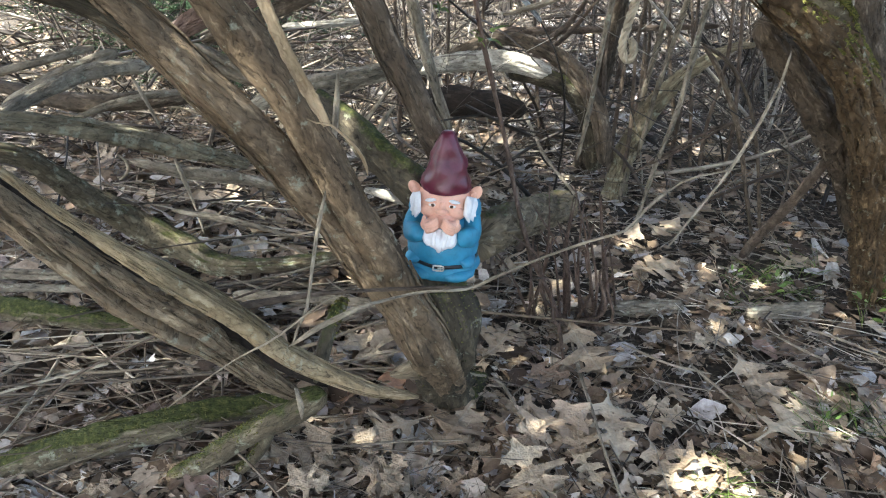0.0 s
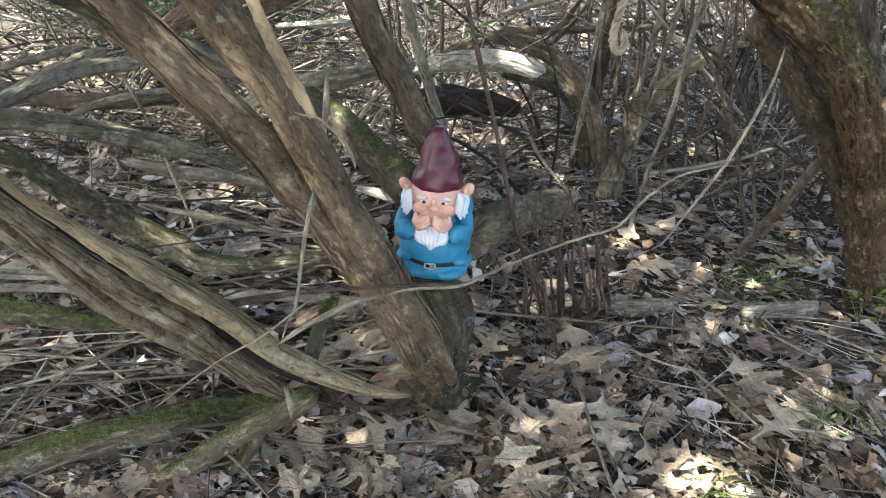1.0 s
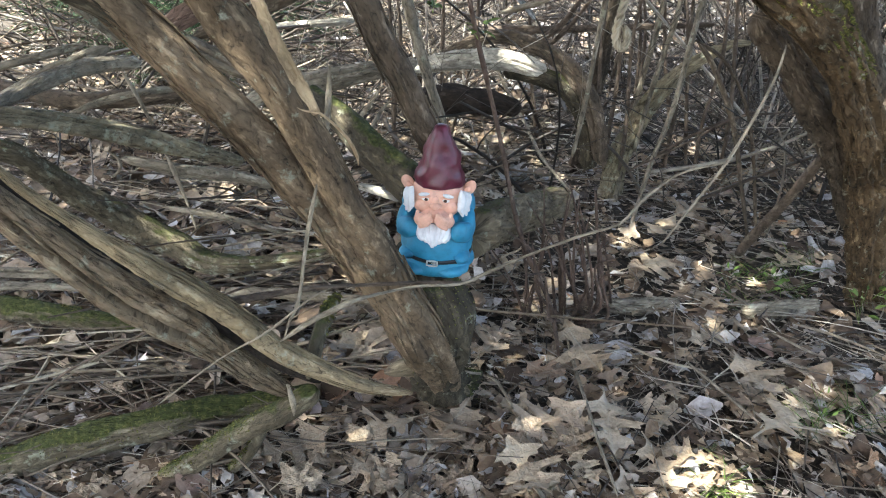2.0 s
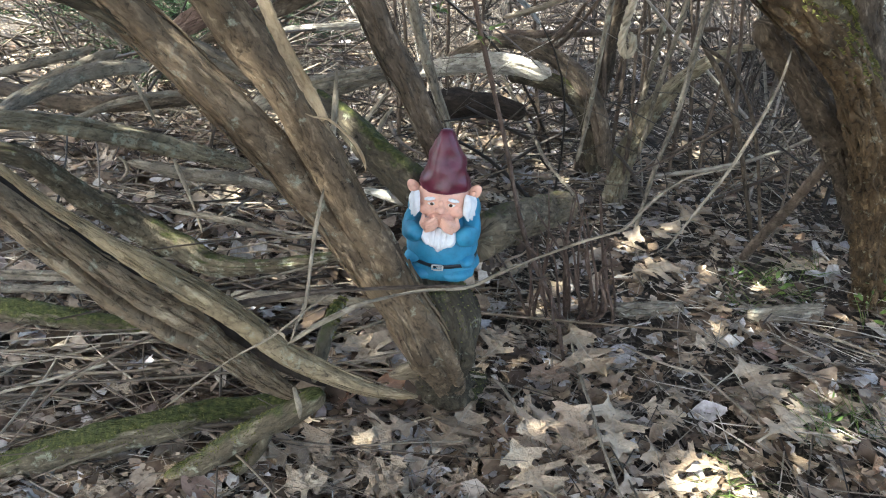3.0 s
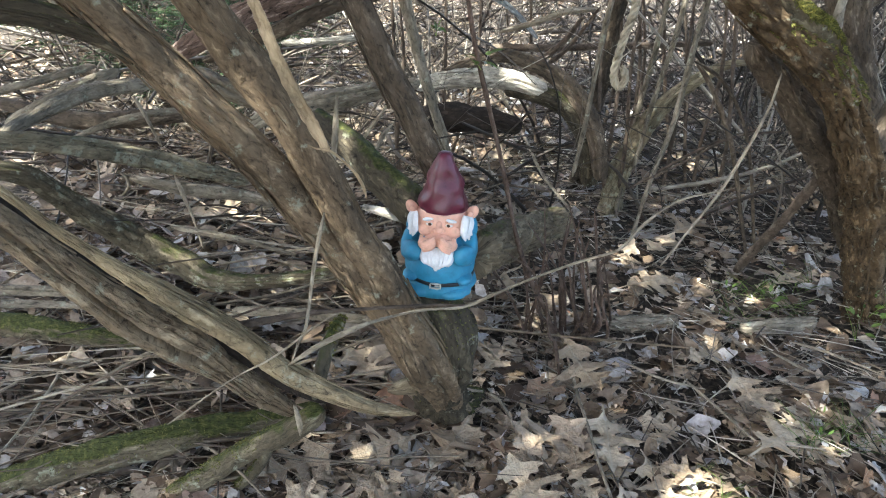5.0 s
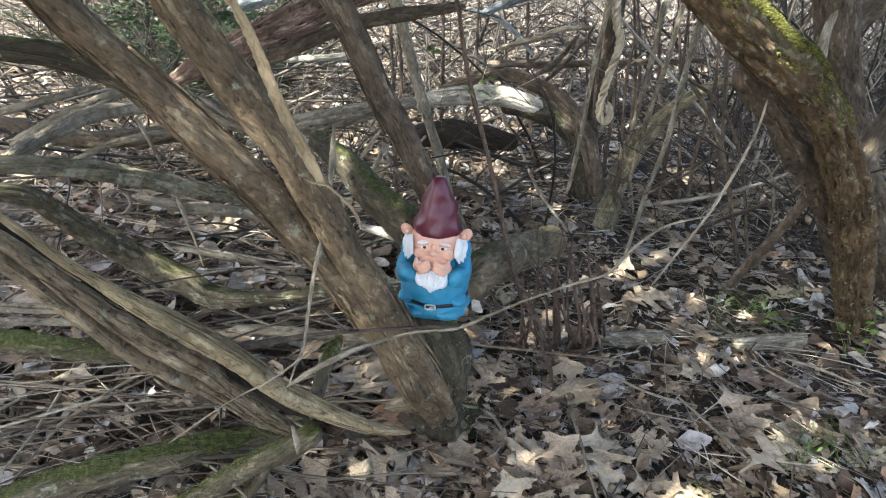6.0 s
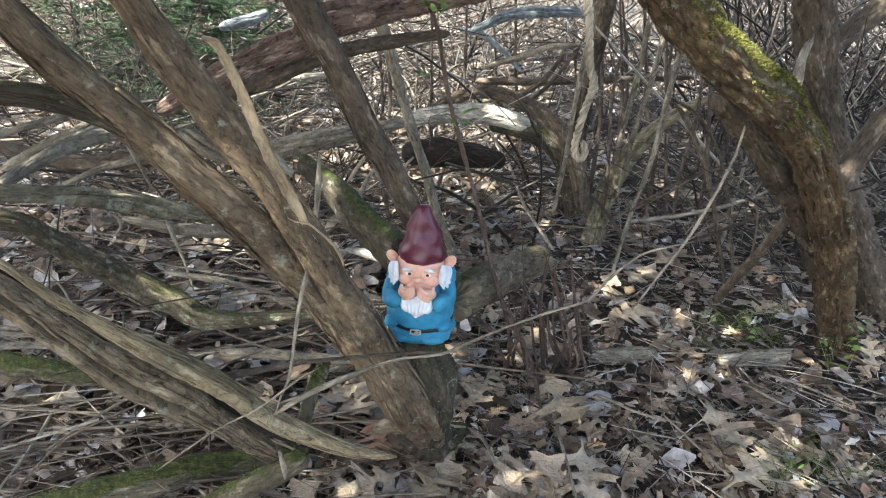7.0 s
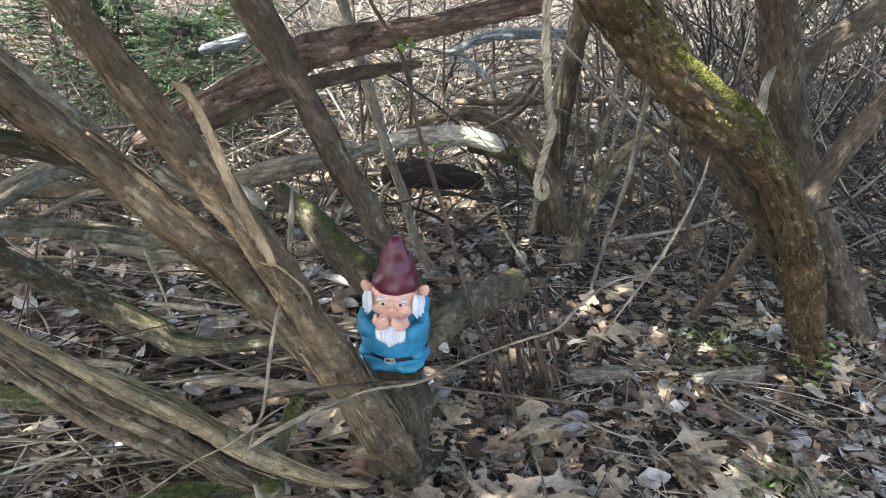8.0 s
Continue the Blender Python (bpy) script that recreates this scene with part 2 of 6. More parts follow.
def spline(points, step):
    """A smooth line through the points (x, y, z, radius), resampled at about that step."""
    p = np.asarray(points, float)
    p = np.vstack([2 * p[0] - p[1], p, 2 * p[-1] - p[-2]])
    out = []
    for i in range(1, len(p) - 2):
        n = max(2, int(np.linalg.norm(p[i + 1, :3] - p[i, :3]) / step))
        for k in range(n):
            t = k / n
            out.append(0.5 * (2 * p[i] + (p[i + 1] - p[i - 1]) * t + (2 * p[i - 1] - 5 * p[i] + 4 * p[i + 1] - p[i + 2]) * t * t
                              + (3 * p[i] - p[i - 1] - 3 * p[i + 1] + p[i + 2]) * t ** 3))
    out.append(p[-2])
    out = np.array(out)
    out[:, 3] = np.maximum(out[:, 3], 0.0004)
    return out


def frames_along(line):
    """Unit tangents and two side vectors that turn as little as possible."""
    tan = np.gradient(line[:, :3], axis=0)
    tan /= np.linalg.norm(tan, axis=1)[:, None] + 1e-9
    up = np.array([0.0, -1.0, 0.35])
    side = np.cross(tan[0], up)
    side /= np.linalg.norm(side) + 1e-9
    sides = []
    for t in tan:
        side = side - t * side.dot(t)
        side /= np.linalg.norm(side) + 1e-9
        sides.append(side)
    sides = np.array(sides)
    return tan, sides, np.cross(tan, sides)


def tube(build, points, sides=6, step=0.02, rough=0.0, seed=0, groove=0.0, mat=0, knots=0.0, blunt=False):
    """A limb of uneven girth: ridged bark (rough), a long split on the side towards -y (groove) and swellings (knots)."""
    line = spline(points, step)
    if blunt:
        line[[0, -1], 3] *= 0.9
    elif rough and len(line) > 12:
        line[[0, -1], 3] *= 0.35
        line[[1, -2], 3] *= 0.75
        line[[2, -3], 3] *= 0.93
    tan, u, w = frames_along(line)
    length = np.concatenate([[0], np.cumsum(np.linalg.norm(np.diff(line[:, :3], axis=0), axis=1))])
    ang = np.arange(sides) / sides * 2 * np.pi
    rad = np.repeat(line[:, 3][:, None], sides, 1)
    if rough:
        turn = length[:, None] * 2.2 + seed
        rad = rad * (1 + 0.07 * np.cos(2 * ang[None] + turn) + 0.05 * np.cos(3 * ang[None] - 1.6 * turn + 1) + 0.03 * np.cos(5 * ang[None] + 0.8 * turn + 2))
    if rough:
        shift = seed * 7.31
        for i, s in enumerate(length):
            r0 = line[i, 3]
            for j, a in enumerate(ang):
                ca, sa = math.cos(a) * r0, math.sin(a) * r0
                ridge = noise.noise((ca * 95 + shift, sa * 95, s * 26)) + 0.7 * noise.noise((ca * 230 + shift, sa * 230, s * 62))
                lump = noise.noise((ca * 14 + shift, sa * 14 + 5, s * 11))
                rad[i, j] += r0 * (rough * (ridge * 0.75 - 0.25 * abs(ridge)) + knots * lump)
                if groove:
                    g = -2.45 + 1.3 * s / length[-1] + 0.15 * math.sin(s * 9)
                    d = math.atan2(math.sin(a - g), math.cos(a - g))
                    rad[i, j] -= r0 * groove * math.exp(-(d / 0.2) ** 4) * (0.75 + 0.25 * math.sin(s * 7 + seed))
    ring = np.cos(ang)[None, :, None] * u[:, None, :] + np.sin(ang)[None, :, None] * w[:, None, :]
    verts = line[:, None, :3] + ring * rad[:, :, None]
    n = len(line)
    uvs = np.stack([np.repeat((np.abs(np.arange(sides) / sides * 2 - 1) * np.pi)[None, :], n, 0) * max(line[:, 3].mean(), 0.002), np.repeat(length[:, None], sides, 1)], -1)
    faces = []
    for i in range(n - 1):
        a0, b0 = i * sides, (i + 1) * sides
        for j in range(sides):
            k = (j + 1) % sides
            faces.append((a0 + j, a0 + k, b0 + k, b0 + j))
    faces.append(tuple(range(sides - 1, -1, -1)))
    faces.append(tuple(range((n - 1) * sides, n * sides)))
    build.add(verts.reshape(-1, 3), faces, uvs.reshape(-1, 2), mat)
    return line, u, w


def limb(name, mat, label, category, group, points, flakes=0, groove=0.0, knots=0.0, parent=None, rough=0.15, blunt=False):
    """One stem or log, with loose strips of bark as a part of their own."""
    limb.seed += 1
    rng = random.Random(limb.seed)
    width = max(p[3] for p in points)
    thick = width > 0.012
    if thick:
        points = [(x, y, z, r * 0.95) for x, y, z, r in points]
    if category == "limb" and width > 0.013 and not groove:
        groove = rng.choice((0.0, 0.25, 0.45, 0.6))
    sides = 72 if groove else 40 if width > 0.025 else 20 if thick else 8
    b = Build()
    line, u, w = tube(b, points, sides, 0.007 if width > 0.025 else 0.01 if thick else 0.012, rough if thick else 0.12, limb.seed, groove, 0, knots or (0.15 if thick else 0.3), blunt)
    if parent:
        ob = part(name, b.mesh(name, [mat]), parent, label)
    else:
        ob = thing(name, b.mesh(name, [mat]), label, category, group)
    if flakes:
        fb = Build()
        n = len(line)
        for _ in range(flakes):
            i = rng.randrange(2, max(3, n - 12))
            long = min(rng.randint(8, 26), n - i - 1)
            a0, wide, lift = rng.uniform(0, 6.28), rng.uniform(0.05, 0.16), rng.choice((0.02, 0.04, 0.07, 0.16))
            vs, fs, uv = [], [], []
            for k in range(long + 1):
                f = k / long
                open_end = lift * f ** 3
                for e, da in enumerate((-wide, 0, wide)):
                    a = a0 + da * (0.35 + 0.65 * math.sin(math.pi * min(1, f + 0.15))) + 0.1 * math.sin(f * 5 + a0)
                    r = line[i + k, 3] * (1.02 + open_end + 0.05 * (e == 1))
                    vs.append(line[i + k, :3] + (u[i + k] * math.cos(a) + w[i + k] * math.sin(a)) * r)
                    uv.append((a * 0.05, (i + k) * 0.007))
            for k in range(long):
                for e in range(2):
                    q = k * 3 + e
                    fs.append((q, q + 1, q + 4, q + 3))
            fb.add(vs, fs, uv)
        me = fb.mesh("loose_bark", [mat])
        strips = part("loose_bark", me, ob, "loose curling strips of bark")
        strips["kind"] = "stuff"
        solid = strips.modifiers.new("thickness", "SOLIDIFY")
        solid.thickness = 0.0018
    return ob


limb.seed = 0


def ribbon(name, mat, label, parent, points):
    """A flat curling strip of inner bark, about as wide as its points say, frayed along its edges."""
    line = spline(points, 0.006)
    tan = np.gradient(line[:, :3], axis=0)
    side = np.cross(tan, (0.0, -1.0, 0.35))
    side /= np.linalg.norm(side, axis=1)[:, None] + 1e-9
    out = np.cross(side, tan)
    out /= np.linalg.norm(out, axis=1)[:, None] + 1e-9
    rng = random.Random(4)
    vs, uv = [], []
    for i, p in enumerate(line):
        for j in range(7):
            e = (j / 3 - 1) * (1 + (rng.uniform(-0.14, 0.14) if j in (0, 6) else 0))
            vs.append(p[:3] + side[i] * e * p[3] + out[i] * p[3] * (0.35 * e * e + 0.05 * math.sin(i * 0.5)))
            uv.append((e * p[3], i * 0.006))
    fs = [(i * 7 + j, i * 7 + j + 1, i * 7 + j + 8, i * 7 + j + 7) for i in range(len(line) - 1) for j in range(6)]
    b = Build()
    b.add(vs, fs, uv)
    ob = part(name, b.mesh(name, [mat]), parent, label)
    ob.modifiers.new("thickness", "SOLIDIFY").thickness = 0.002
    return ob


def ground_height(x, y):
    """Gentle hummocks of the woodland floor."""
    return 0.018 * np.sin(x * 3.1 + 0.7) * np.cos(y * 2.3) + 0.012 * np.sin(x * 7.3 + y * 5.1) + 0.03 * np.sin(x * 0.6) * np.sin(y * 0.5 + 1.0) - 0.012


# ---- ground
def make_ground():
    xs = np.concatenate([[-400, -60, -20, -8], np.linspace(-4, 4.5, 130), [9, 20, 60, 400]])
    ys = np.concatenate([[-400, -60, -15, -4, -1.5], np.linspace(-0.6, 6.5, 120), [9, 14, 25, 60, 400]])
    gx, gy = np.meshgrid(xs, ys)
    flat = np.exp(-np.maximum(0, np.hypot(gx, gy - 2) - 6) / 8)
    gz = ground_height(gx, gy) * flat
    b = Build()
    nx = len(xs)
    faces = [(j * nx + i, j * nx + i + 1, (j + 1) * nx + i + 1, (j + 1) * nx + i) for j in range(len(ys) - 1) for i in range(nx - 1)]
    b.add(np.stack([gx, gy, gz], -1).reshape(-1, 3), faces)
    thing("ground", b.mesh("ground", [SOIL]), "brown woodland soil under dead leaves", "ground", kind="structure")


make_ground()



OLD_SHRUB = thing("old_shrub", None, "old many-stemmed shrub with leaning shaggy trunks", "shrub")
SPLIT_LOG = thing("split_log", None, "grey fallen log split along a dark crack", "log")
MOSSY_TREE = thing("mossy_tree", None, "leaning tree crusted with green moss", "tree")
GREY_TREE = thing("grey_tree", None, "upright grey tree behind the mossy one", "tree")

# ---- limbs: x, y, z and radius along each
limb("trunk", BARK, "thick grey-brown leaning trunk with shaggy bark", "", "", [(-0.453, 0.64, 1.17, 0.0219), (-0.464, 0.67, 1.15, 0.0235), (-0.445, 0.745, 1.062, 0.0271), (-0.396, 0.835, 0.951, 0.0315), (-0.329, 0.865, 0.865, 0.0325), (-0.284, 0.93, 0.775, 0.0354), (-0.232, 0.995, 0.662, 0.0368), (-0.167, 1.04, 0.539, 0.0364), (-0.105, 1.075, 0.43, 0.0427), (-0.049, 1.1, 0.317, 0.047), (-0.023, 1.17, 0.207, 0.0361), (-0.018, 1.27, 0.073, 0.0264)], flakes=70, parent=OLD_SHRUB)
limb("trunk", BARK, "leaning brown trunk with a peeled pale strip", "", "", [(-0.408, 0.77, 1.241, 0.0214), (-0.397, 0.8, 1.188, 0.0233), (-0.369, 0.865, 1.078, 0.0283), (-0.335, 0.9, 1.001, 0.0316), (-0.295, 0.93, 0.926, 0.034), (-0.247, 0.93, 0.866, 0.0298), (-0.209, 0.965, 0.77, 0.0326), (-0.168, 1.0, 0.657, 0.033), (-0.122, 1.045, 0.542, 0.0383), (-0.09, 1.08, 0.442, 0.0426), (-0.03, 1.11, 0.327, 0.0403), (-0.004, 1.17, 0.225, 0.0334), (-0.003, 1.28, 0.072, 0.0265)], flakes=60, parent=OLD_SHRUB)
limb("trunk", DARKBARK, "dark straight trunk rising behind the gnome", "", "", [(-0.258, 1.03, 1.217, 0.0305), (-0.241, 1.08, 1.145, 0.0307), (-0.192, 1.13, 1.019, 0.027), (-0.15, 1.165, 0.905, 0.0285), (-0.107, 1.19, 0.815, 0.0286), (-0.072, 1.215, 0.732, 0.0296), (-0.044, 1.24, 0.658, 0.0306), (-0.014, 1.26, 0.568, 0.0364)], flakes=30, parent=OLD_SHRUB)
# this trunk's shadow is painted in by the darkened mossy bark
limb("trunk", SHADEMOSS, "mossy dark trunk lying low behind the shrub", "", "", [(-0.427, 1.55, 0.687, 0.0269), (-0.333, 1.48, 0.658, 0.0337), (-0.254, 1.42, 0.622, 0.0402), (-0.178, 1.36, 0.59, 0.0438), (-0.084, 1.28, 0.565, 0.0464)], parent=OLD_SHRUB)
limb("trunk", TANBARK, "short tan trunk running back from the crown", "", "", [(0.025, 1.27, 0.49, 0.0537), (0.078, 1.42, 0.46, 0.0485), (0.136, 1.6, 0.418, 0.0451), (0.22, 1.78, 0.378, 0.0416)], flakes=20, parent=OLD_SHRUB, rough=0.26, knots=0.22)
limb("half", SPLITBARK, "lower half with a long dark crack", "", "", [(-0.552, 0.62, 0.809, 0.022), (-0.533, 0.66, 0.747, 0.0243), (-0.497, 0.69, 0.687, 0.0264), (-0.463, 0.73, 0.613, 0.0289), (-0.426, 0.77, 0.547, 0.034), (-0.387, 0.82, 0.48, 0.0335), (-0.35, 0.87, 0.399, 0.0251), (-0.31, 0.91, 0.327, 0.0223), (-0.254, 0.94, 0.265, 0.0115)], groove=0.7, flakes=50, parent=SPLIT_LOG, rough=0.24)
limb("fallen_limb", LICHENBARK, "long grey limb with lichen patches", "limb", "dead limbs", [(-0.944, 1.05, 0.72, 0.0188), (-0.917, 1.1, 0.706, 0.0195), (-0.884, 1.21, 0.668, 0.021), (-0.849, 1.34, 0.614, 0.0255), (-0.809, 1.45, 0.56, 0.0273), (-0.753, 1.56, 0.503, 0.0233), (-0.687, 1.68, 0.437, 0.0187)], flakes=15)
limb("fallen_limb", MOSSBARK, "dark mossy limb sagging between the logs", "limb", "dead limbs", [(-1.037, 1.15, 0.622, 0.0209), (-0.996, 1.22, 0.583, 0.0244), (-0.998, 1.3, 0.508, 0.0286), (-0.992, 1.4, 0.411, 0.0365), (-0.948, 1.5, 0.303, 0.0437), (-0.84, 1.53, 0.233, 0.0447), (-0.746, 1.52, 0.195, 0.0354), (-0.609, 1.5, 0.217, 0.0225), (-0.453, 1.48, 0.262, 0.0189), (-0.318, 1.45, 0.312, 0.0168)], flakes=15)
limb("fallen_limb", PALEBARK, "weathered pale limb with loose bark", "limb", "dead limbs", [(-0.976, 1.15, 0.694, 0.0124), (-0.985, 1.3, 0.708, 0.0172), (-0.97, 1.42, 0.722, 0.0196), (-0.934, 1.5, 0.725, 0.019), (-0.902, 1.6, 0.714, 0.0171)], flakes=12)
limb("fallen_limb", DARKBARK, "flat dark log under the limbs", "limb", "dead limbs", [(-1.557, 1.75, 0.586, 0.0195), (-1.257, 1.72, 0.559, 0.0277), (-1.038, 1.75, 0.574, 0.025), (-0.858, 1.85, 0.587, 0.0232)])
# the limb's shade is carried by its darkened bark colour
limb("limb", SHADEMOSS, "dark shaded limb branching from the trunk", "", "", [(-0.58, 0.7, 1.035, 0.0178), (-0.535, 0.72, 1.022, 0.0181), (-0.477, 0.75, 1.011, 0.0176), (-0.425, 0.79, 0.983, 0.0169), (-0.371, 0.86, 0.911, 0.0158)], flakes=15, parent=OLD_SHRUB)
limb("fallen_log", REDBARK, "long fallen reddish trunk with split bark", "log", "", [(-0.697, 1.36, 0.837, 0.0165), (-0.577, 1.4, 0.907, 0.0279), (-0.495, 1.44, 0.951, 0.0331), (-0.398, 1.48, 0.997, 0.0345), (-0.313, 1.5, 1.048, 0.0406), (-0.181, 1.56, 1.081, 0.0348), (-0.05, 1.62, 1.106, 0.0288), (0.076, 1.7, 1.134, 0.0296), (0.23, 1.78, 1.174, 0.0303)], groove=0.6, flakes=30, rough=0.28)
limb("fallen_limb", PALEBARK, "pale split limb between the trunks", "limb", "dead limbs", [(-0.461, 1.05, 0.891, 0.0141), (-0.398, 1.03, 0.87, 0.0178), (-0.329, 1.06, 0.834, 0.0119)])
limb("trunk", MOSSTREE, "leaning trunk crusted with green moss", "", "", [(0.292, 1.32, 1.268, 0.0626), (0.336, 1.35, 1.22, 0.0646), (0.38, 1.38, 1.174, 0.0645), (0.441, 1.42, 1.102, 0.056), (0.521, 1.46, 1.031, 0.0535), (0.612, 1.51, 0.967, 0.0533), (0.712, 1.58, 0.895, 0.051), (0.824, 1.68, 0.781, 0.0507), (0.92, 1.77, 0.651, 0.0514), (1.033, 1.92, 0.471, 0.0551), (1.132, 2.03, 0.253, 0.0528), (1.224, 2.1, 0.006, 0.0602), (1.254, 2.13, -0.1, 0.09)], flakes=110, parent=MOSSY_TREE, groove=0.45, rough=0.30, knots=0.24)
limb("moss_cushion", MOSSY, "thick yellow-green moss cushion", "", "", [(0.483, 1.4, 1.105, 0.0099), (0.547, 1.43, 1.05, 0.017), (0.607, 1.46, 1.004, 0.0221), (0.67, 1.5, 0.967, 0.024), (0.724, 1.54, 0.942, 0.0123)], parent=MOSSY_TREE, rough=0.3, knots=0.4)
limb("limb", PALEBARK, "torn pale wood below the moss", "", "", [(0.723, 1.55, 0.901, 0.0087), (0.771, 1.59, 0.865, 0.0141), (0.842, 1.66, 0.808, 0.0108)], parent=MOSSY_TREE, rough=0.3)
limb("limb", DARKBARK, "grey limb forking from the mossy trunk", "", "", [(0.979, 1.86, 0.639, 0.0367), (1.015, 1.9, 0.696, 0.0354), (1.068, 1.93, 0.798, 0.0335), (1.124, 1.95, 0.892, 0.0315), (1.194, 1.98, 0.998, 0.0296)], flakes=10, parent=MOSSY_TREE)
limb("trunk", DARKBARK, "upright grey trunk behind the mossy tree", "", "", [(0.856, 2.15, 1.236, 0.0531), (0.903, 2.2, 1.126, 0.0554), (0.967, 2.25, 0.957, 0.0599), (1.051, 2.3, 0.772, 0.0539), (1.146, 2.33, 0.576, 0.0562), (1.271, 2.36, 0.366, 0.0624), (1.425, 2.4, 0.113, 0.0735), (1.605, 2.45, -0.195, 0.0907), (1.685, 2.5, -0.1, 0.08)], flakes=25, parent=GREY_TREE, rough=0.22)
limb("limb", DARKBARK, "dark shaggy limb under the mossy trunk", "", "", [(0.586, 1.66, 0.912, 0.0348), (0.686, 1.75, 0.825, 0.0426), (0.785, 1.82, 0.727, 0.0493), (0.888, 1.9, 0.617, 0.052), (1.003, 2.0, 0.47, 0.0505), (1.11, 2.08, 0.286, 0.0501)], flakes=60, parent=MOSSY_TREE, rough=0.32, knots=0.25)
limb("limb", DARKBARK, "dark arching branch high beside the tree", "", "", [(0.996, 2.26, 0.949, 0.0241), (1.055, 2.3, 0.998, 0.0311), (1.147, 2.35, 1.072, 0.0363), (1.263, 2.4, 1.148, 0.0363), (1.394, 2.45, 1.231, 0.0345)], parent=GREY_TREE)
limb("arched_log", SHADEMOSS, "brown curved end of the bleached log", "log", "", [(-0.053, 2.66, 0.534, 0.0223), (0.08, 2.62, 0.54, 0.0356), (0.196, 2.6, 0.502, 0.0413), (0.273, 2.6, 0.395, 0.0398), (0.304, 2.6, 0.29, 0.0385), (0.312, 2.62, 0.195, 0.0351)], flakes=6)
limb("arched_log", PALEWOOD, "bleached bare log arching to the ground", "log", "", [(-0.418, 2.68, 0.519, 0.0292), (-0.278, 2.66, 0.56, 0.0367), (-0.119, 2.62, 0.588, 0.0417), (0.013, 2.6, 0.585, 0.0392), (0.111, 2.6, 0.559, 0.0254)], flakes=6, rough=0.22, groove=0.4)
limb("arched_log", DARKBARK, "brown limb lying over the bleached log", "limb", "", [(-0.312, 2.72, 0.568, 0.0188), (-0.179, 2.72, 0.635, 0.0246), (-0.046, 2.7, 0.66, 0.0281), (0.112, 2.66, 0.619, 0.0316), (0.227, 2.58, 0.552, 0.0367), (0.306, 2.54, 0.43, 0.0329), (0.356, 2.54, 0.246, 0.0259)])
limb("mossy_branch", MOSSY, "thick moss-covered branch on the leaves", "branch", "mossy branches", [(-1.058, 0.82, -0.088, 0.0335), (-0.979, 0.87, -0.043, 0.0338), (-0.912, 0.9, -0.008, 0.035), (-0.786, 0.93, 0.044, 0.0357), (-0.654, 0.98, 0.07, 0.0349), (-0.539, 1.06, 0.071, 0.0327), (-0.451, 1.13, 0.054, 0.0278), (-0.318, 1.22, 0.049, 0.0201)])
limb("mossy_branch", MOSSY, "moss-covered branch under the split log", "branch", "mossy branches", [(-0.194, 0.9, 0.32, 0.0188), (-0.278, 0.91, 0.241, 0.0225), (-0.372, 0.925, 0.164, 0.0215), (-0.49, 0.94, 0.051, 0.0239), (-0.617, 0.95, -0.063, 0.0252), (-0.768, 0.95, -0.2, 0.0266)])
limb("mossy_branch", MOSSY, "mossy branch end among dry stems", "branch", "mossy branches", [(-1.332, 1.28, 0.111, 0.0319), (-1.146, 1.3, 0.108, 0.0304), (-1.006, 1.31, 0.099, 0.0275), (-0.881, 1.34, 0.079, 0.0264), (-0.753, 1.37, 0.062, 0.0182)])
limb("mossy_branch", MOSSBARK, "short mossy prop under the log", "branch", "mossy branches", [(-0.197, 1.05, 0.434, 0.013), (-0.209, 1, 0.406, 0.0156), (-0.211, 0.95, 0.375, 0.0144), (-0.209, 0.9, 0.342, 0.0112)])
limb("mossy_branch", MOSSY, "thin mossy stub below the split log", "branch", "mossy branches", [(-0.319, 0.93, 0.191, 0.0152), (-0.371, 0.96, 0.081, 0.014), (-0.454, 0.98, -0.019, 0.0136), (-0.574, 1, -0.134, 0.012)])
limb("old_log", PALEBARK, "flat weathered piece of log on the litter", "log", "", [(0.395, 1.86, 0.017, 0.0221), (0.491, 1.88, 0.017, 0.029), (0.606, 1.92, 0.017, 0.0224)], blunt=True, rough=0.35, flakes=26, groove=0.5)
limb("old_log", PALEBARK, "short broken chunk of pale wood", "log", "", [(0.798, 1.9, 0.029, 0.0218), (0.899, 1.93, 0.035, 0.027), (1.029, 1.98, 0.039, 0.0222)], blunt=True, rough=0.3, flakes=14, groove=0.3)
limb("sapling_stem", LICHENBARK, "crooked pale-barked stem rising from the litter", "stem", "sapling stems", [(0.431, 2.834, -0.02, 0.0479), (0.434, 2.814, 0.164, 0.0439), (0.481, 2.8040, 0.331, 0.0403), (0.563, 2.7840, 0.493, 0.0346), (0.665, 2.774, 0.602, 0.0252), (0.775, 2.7640, 0.677, 0.0164), (0.85, 2.754, 0.692, 0.0102)], flakes=10, rough=0.28)
limb("sapling_stem", DARKBARK, "upright brown sapling stem", "stem", "sapling stems", [(0.348, 2.66, 1.237, 0.0317), (0.348, 2.74, 1.014, 0.0358), (0.334, 2.86, 0.801, 0.0385), (0.318, 3.0, 0.502, 0.0394), (0.3, 3.11, 0.194, 0.0396), (0.284, 3.163, -0.02, 0.0494)])
limb("sapling_stem", PALEBARK, "thin grey sapling stem", "stem", "sapling stems", [(0.444, 2.75, -0.125, 0.0092), (0.461, 2.8, 0.168, 0.0102), (0.482, 2.82, 0.475, 0.011), (0.511, 2.83, 0.717, 0.0118), (0.526, 2.83, 0.961, 0.0113)])
limb("sapling_stem", PALEBARK, "thin grey sapling stem", "stem", "sapling stems", [(0.493, 2.75, 0.237, 0.0087), (0.52, 2.72, 0.523, 0.0106), (0.552, 2.7, 0.739, 0.0112), (0.577, 2.7, 0.972, 0.0107)])
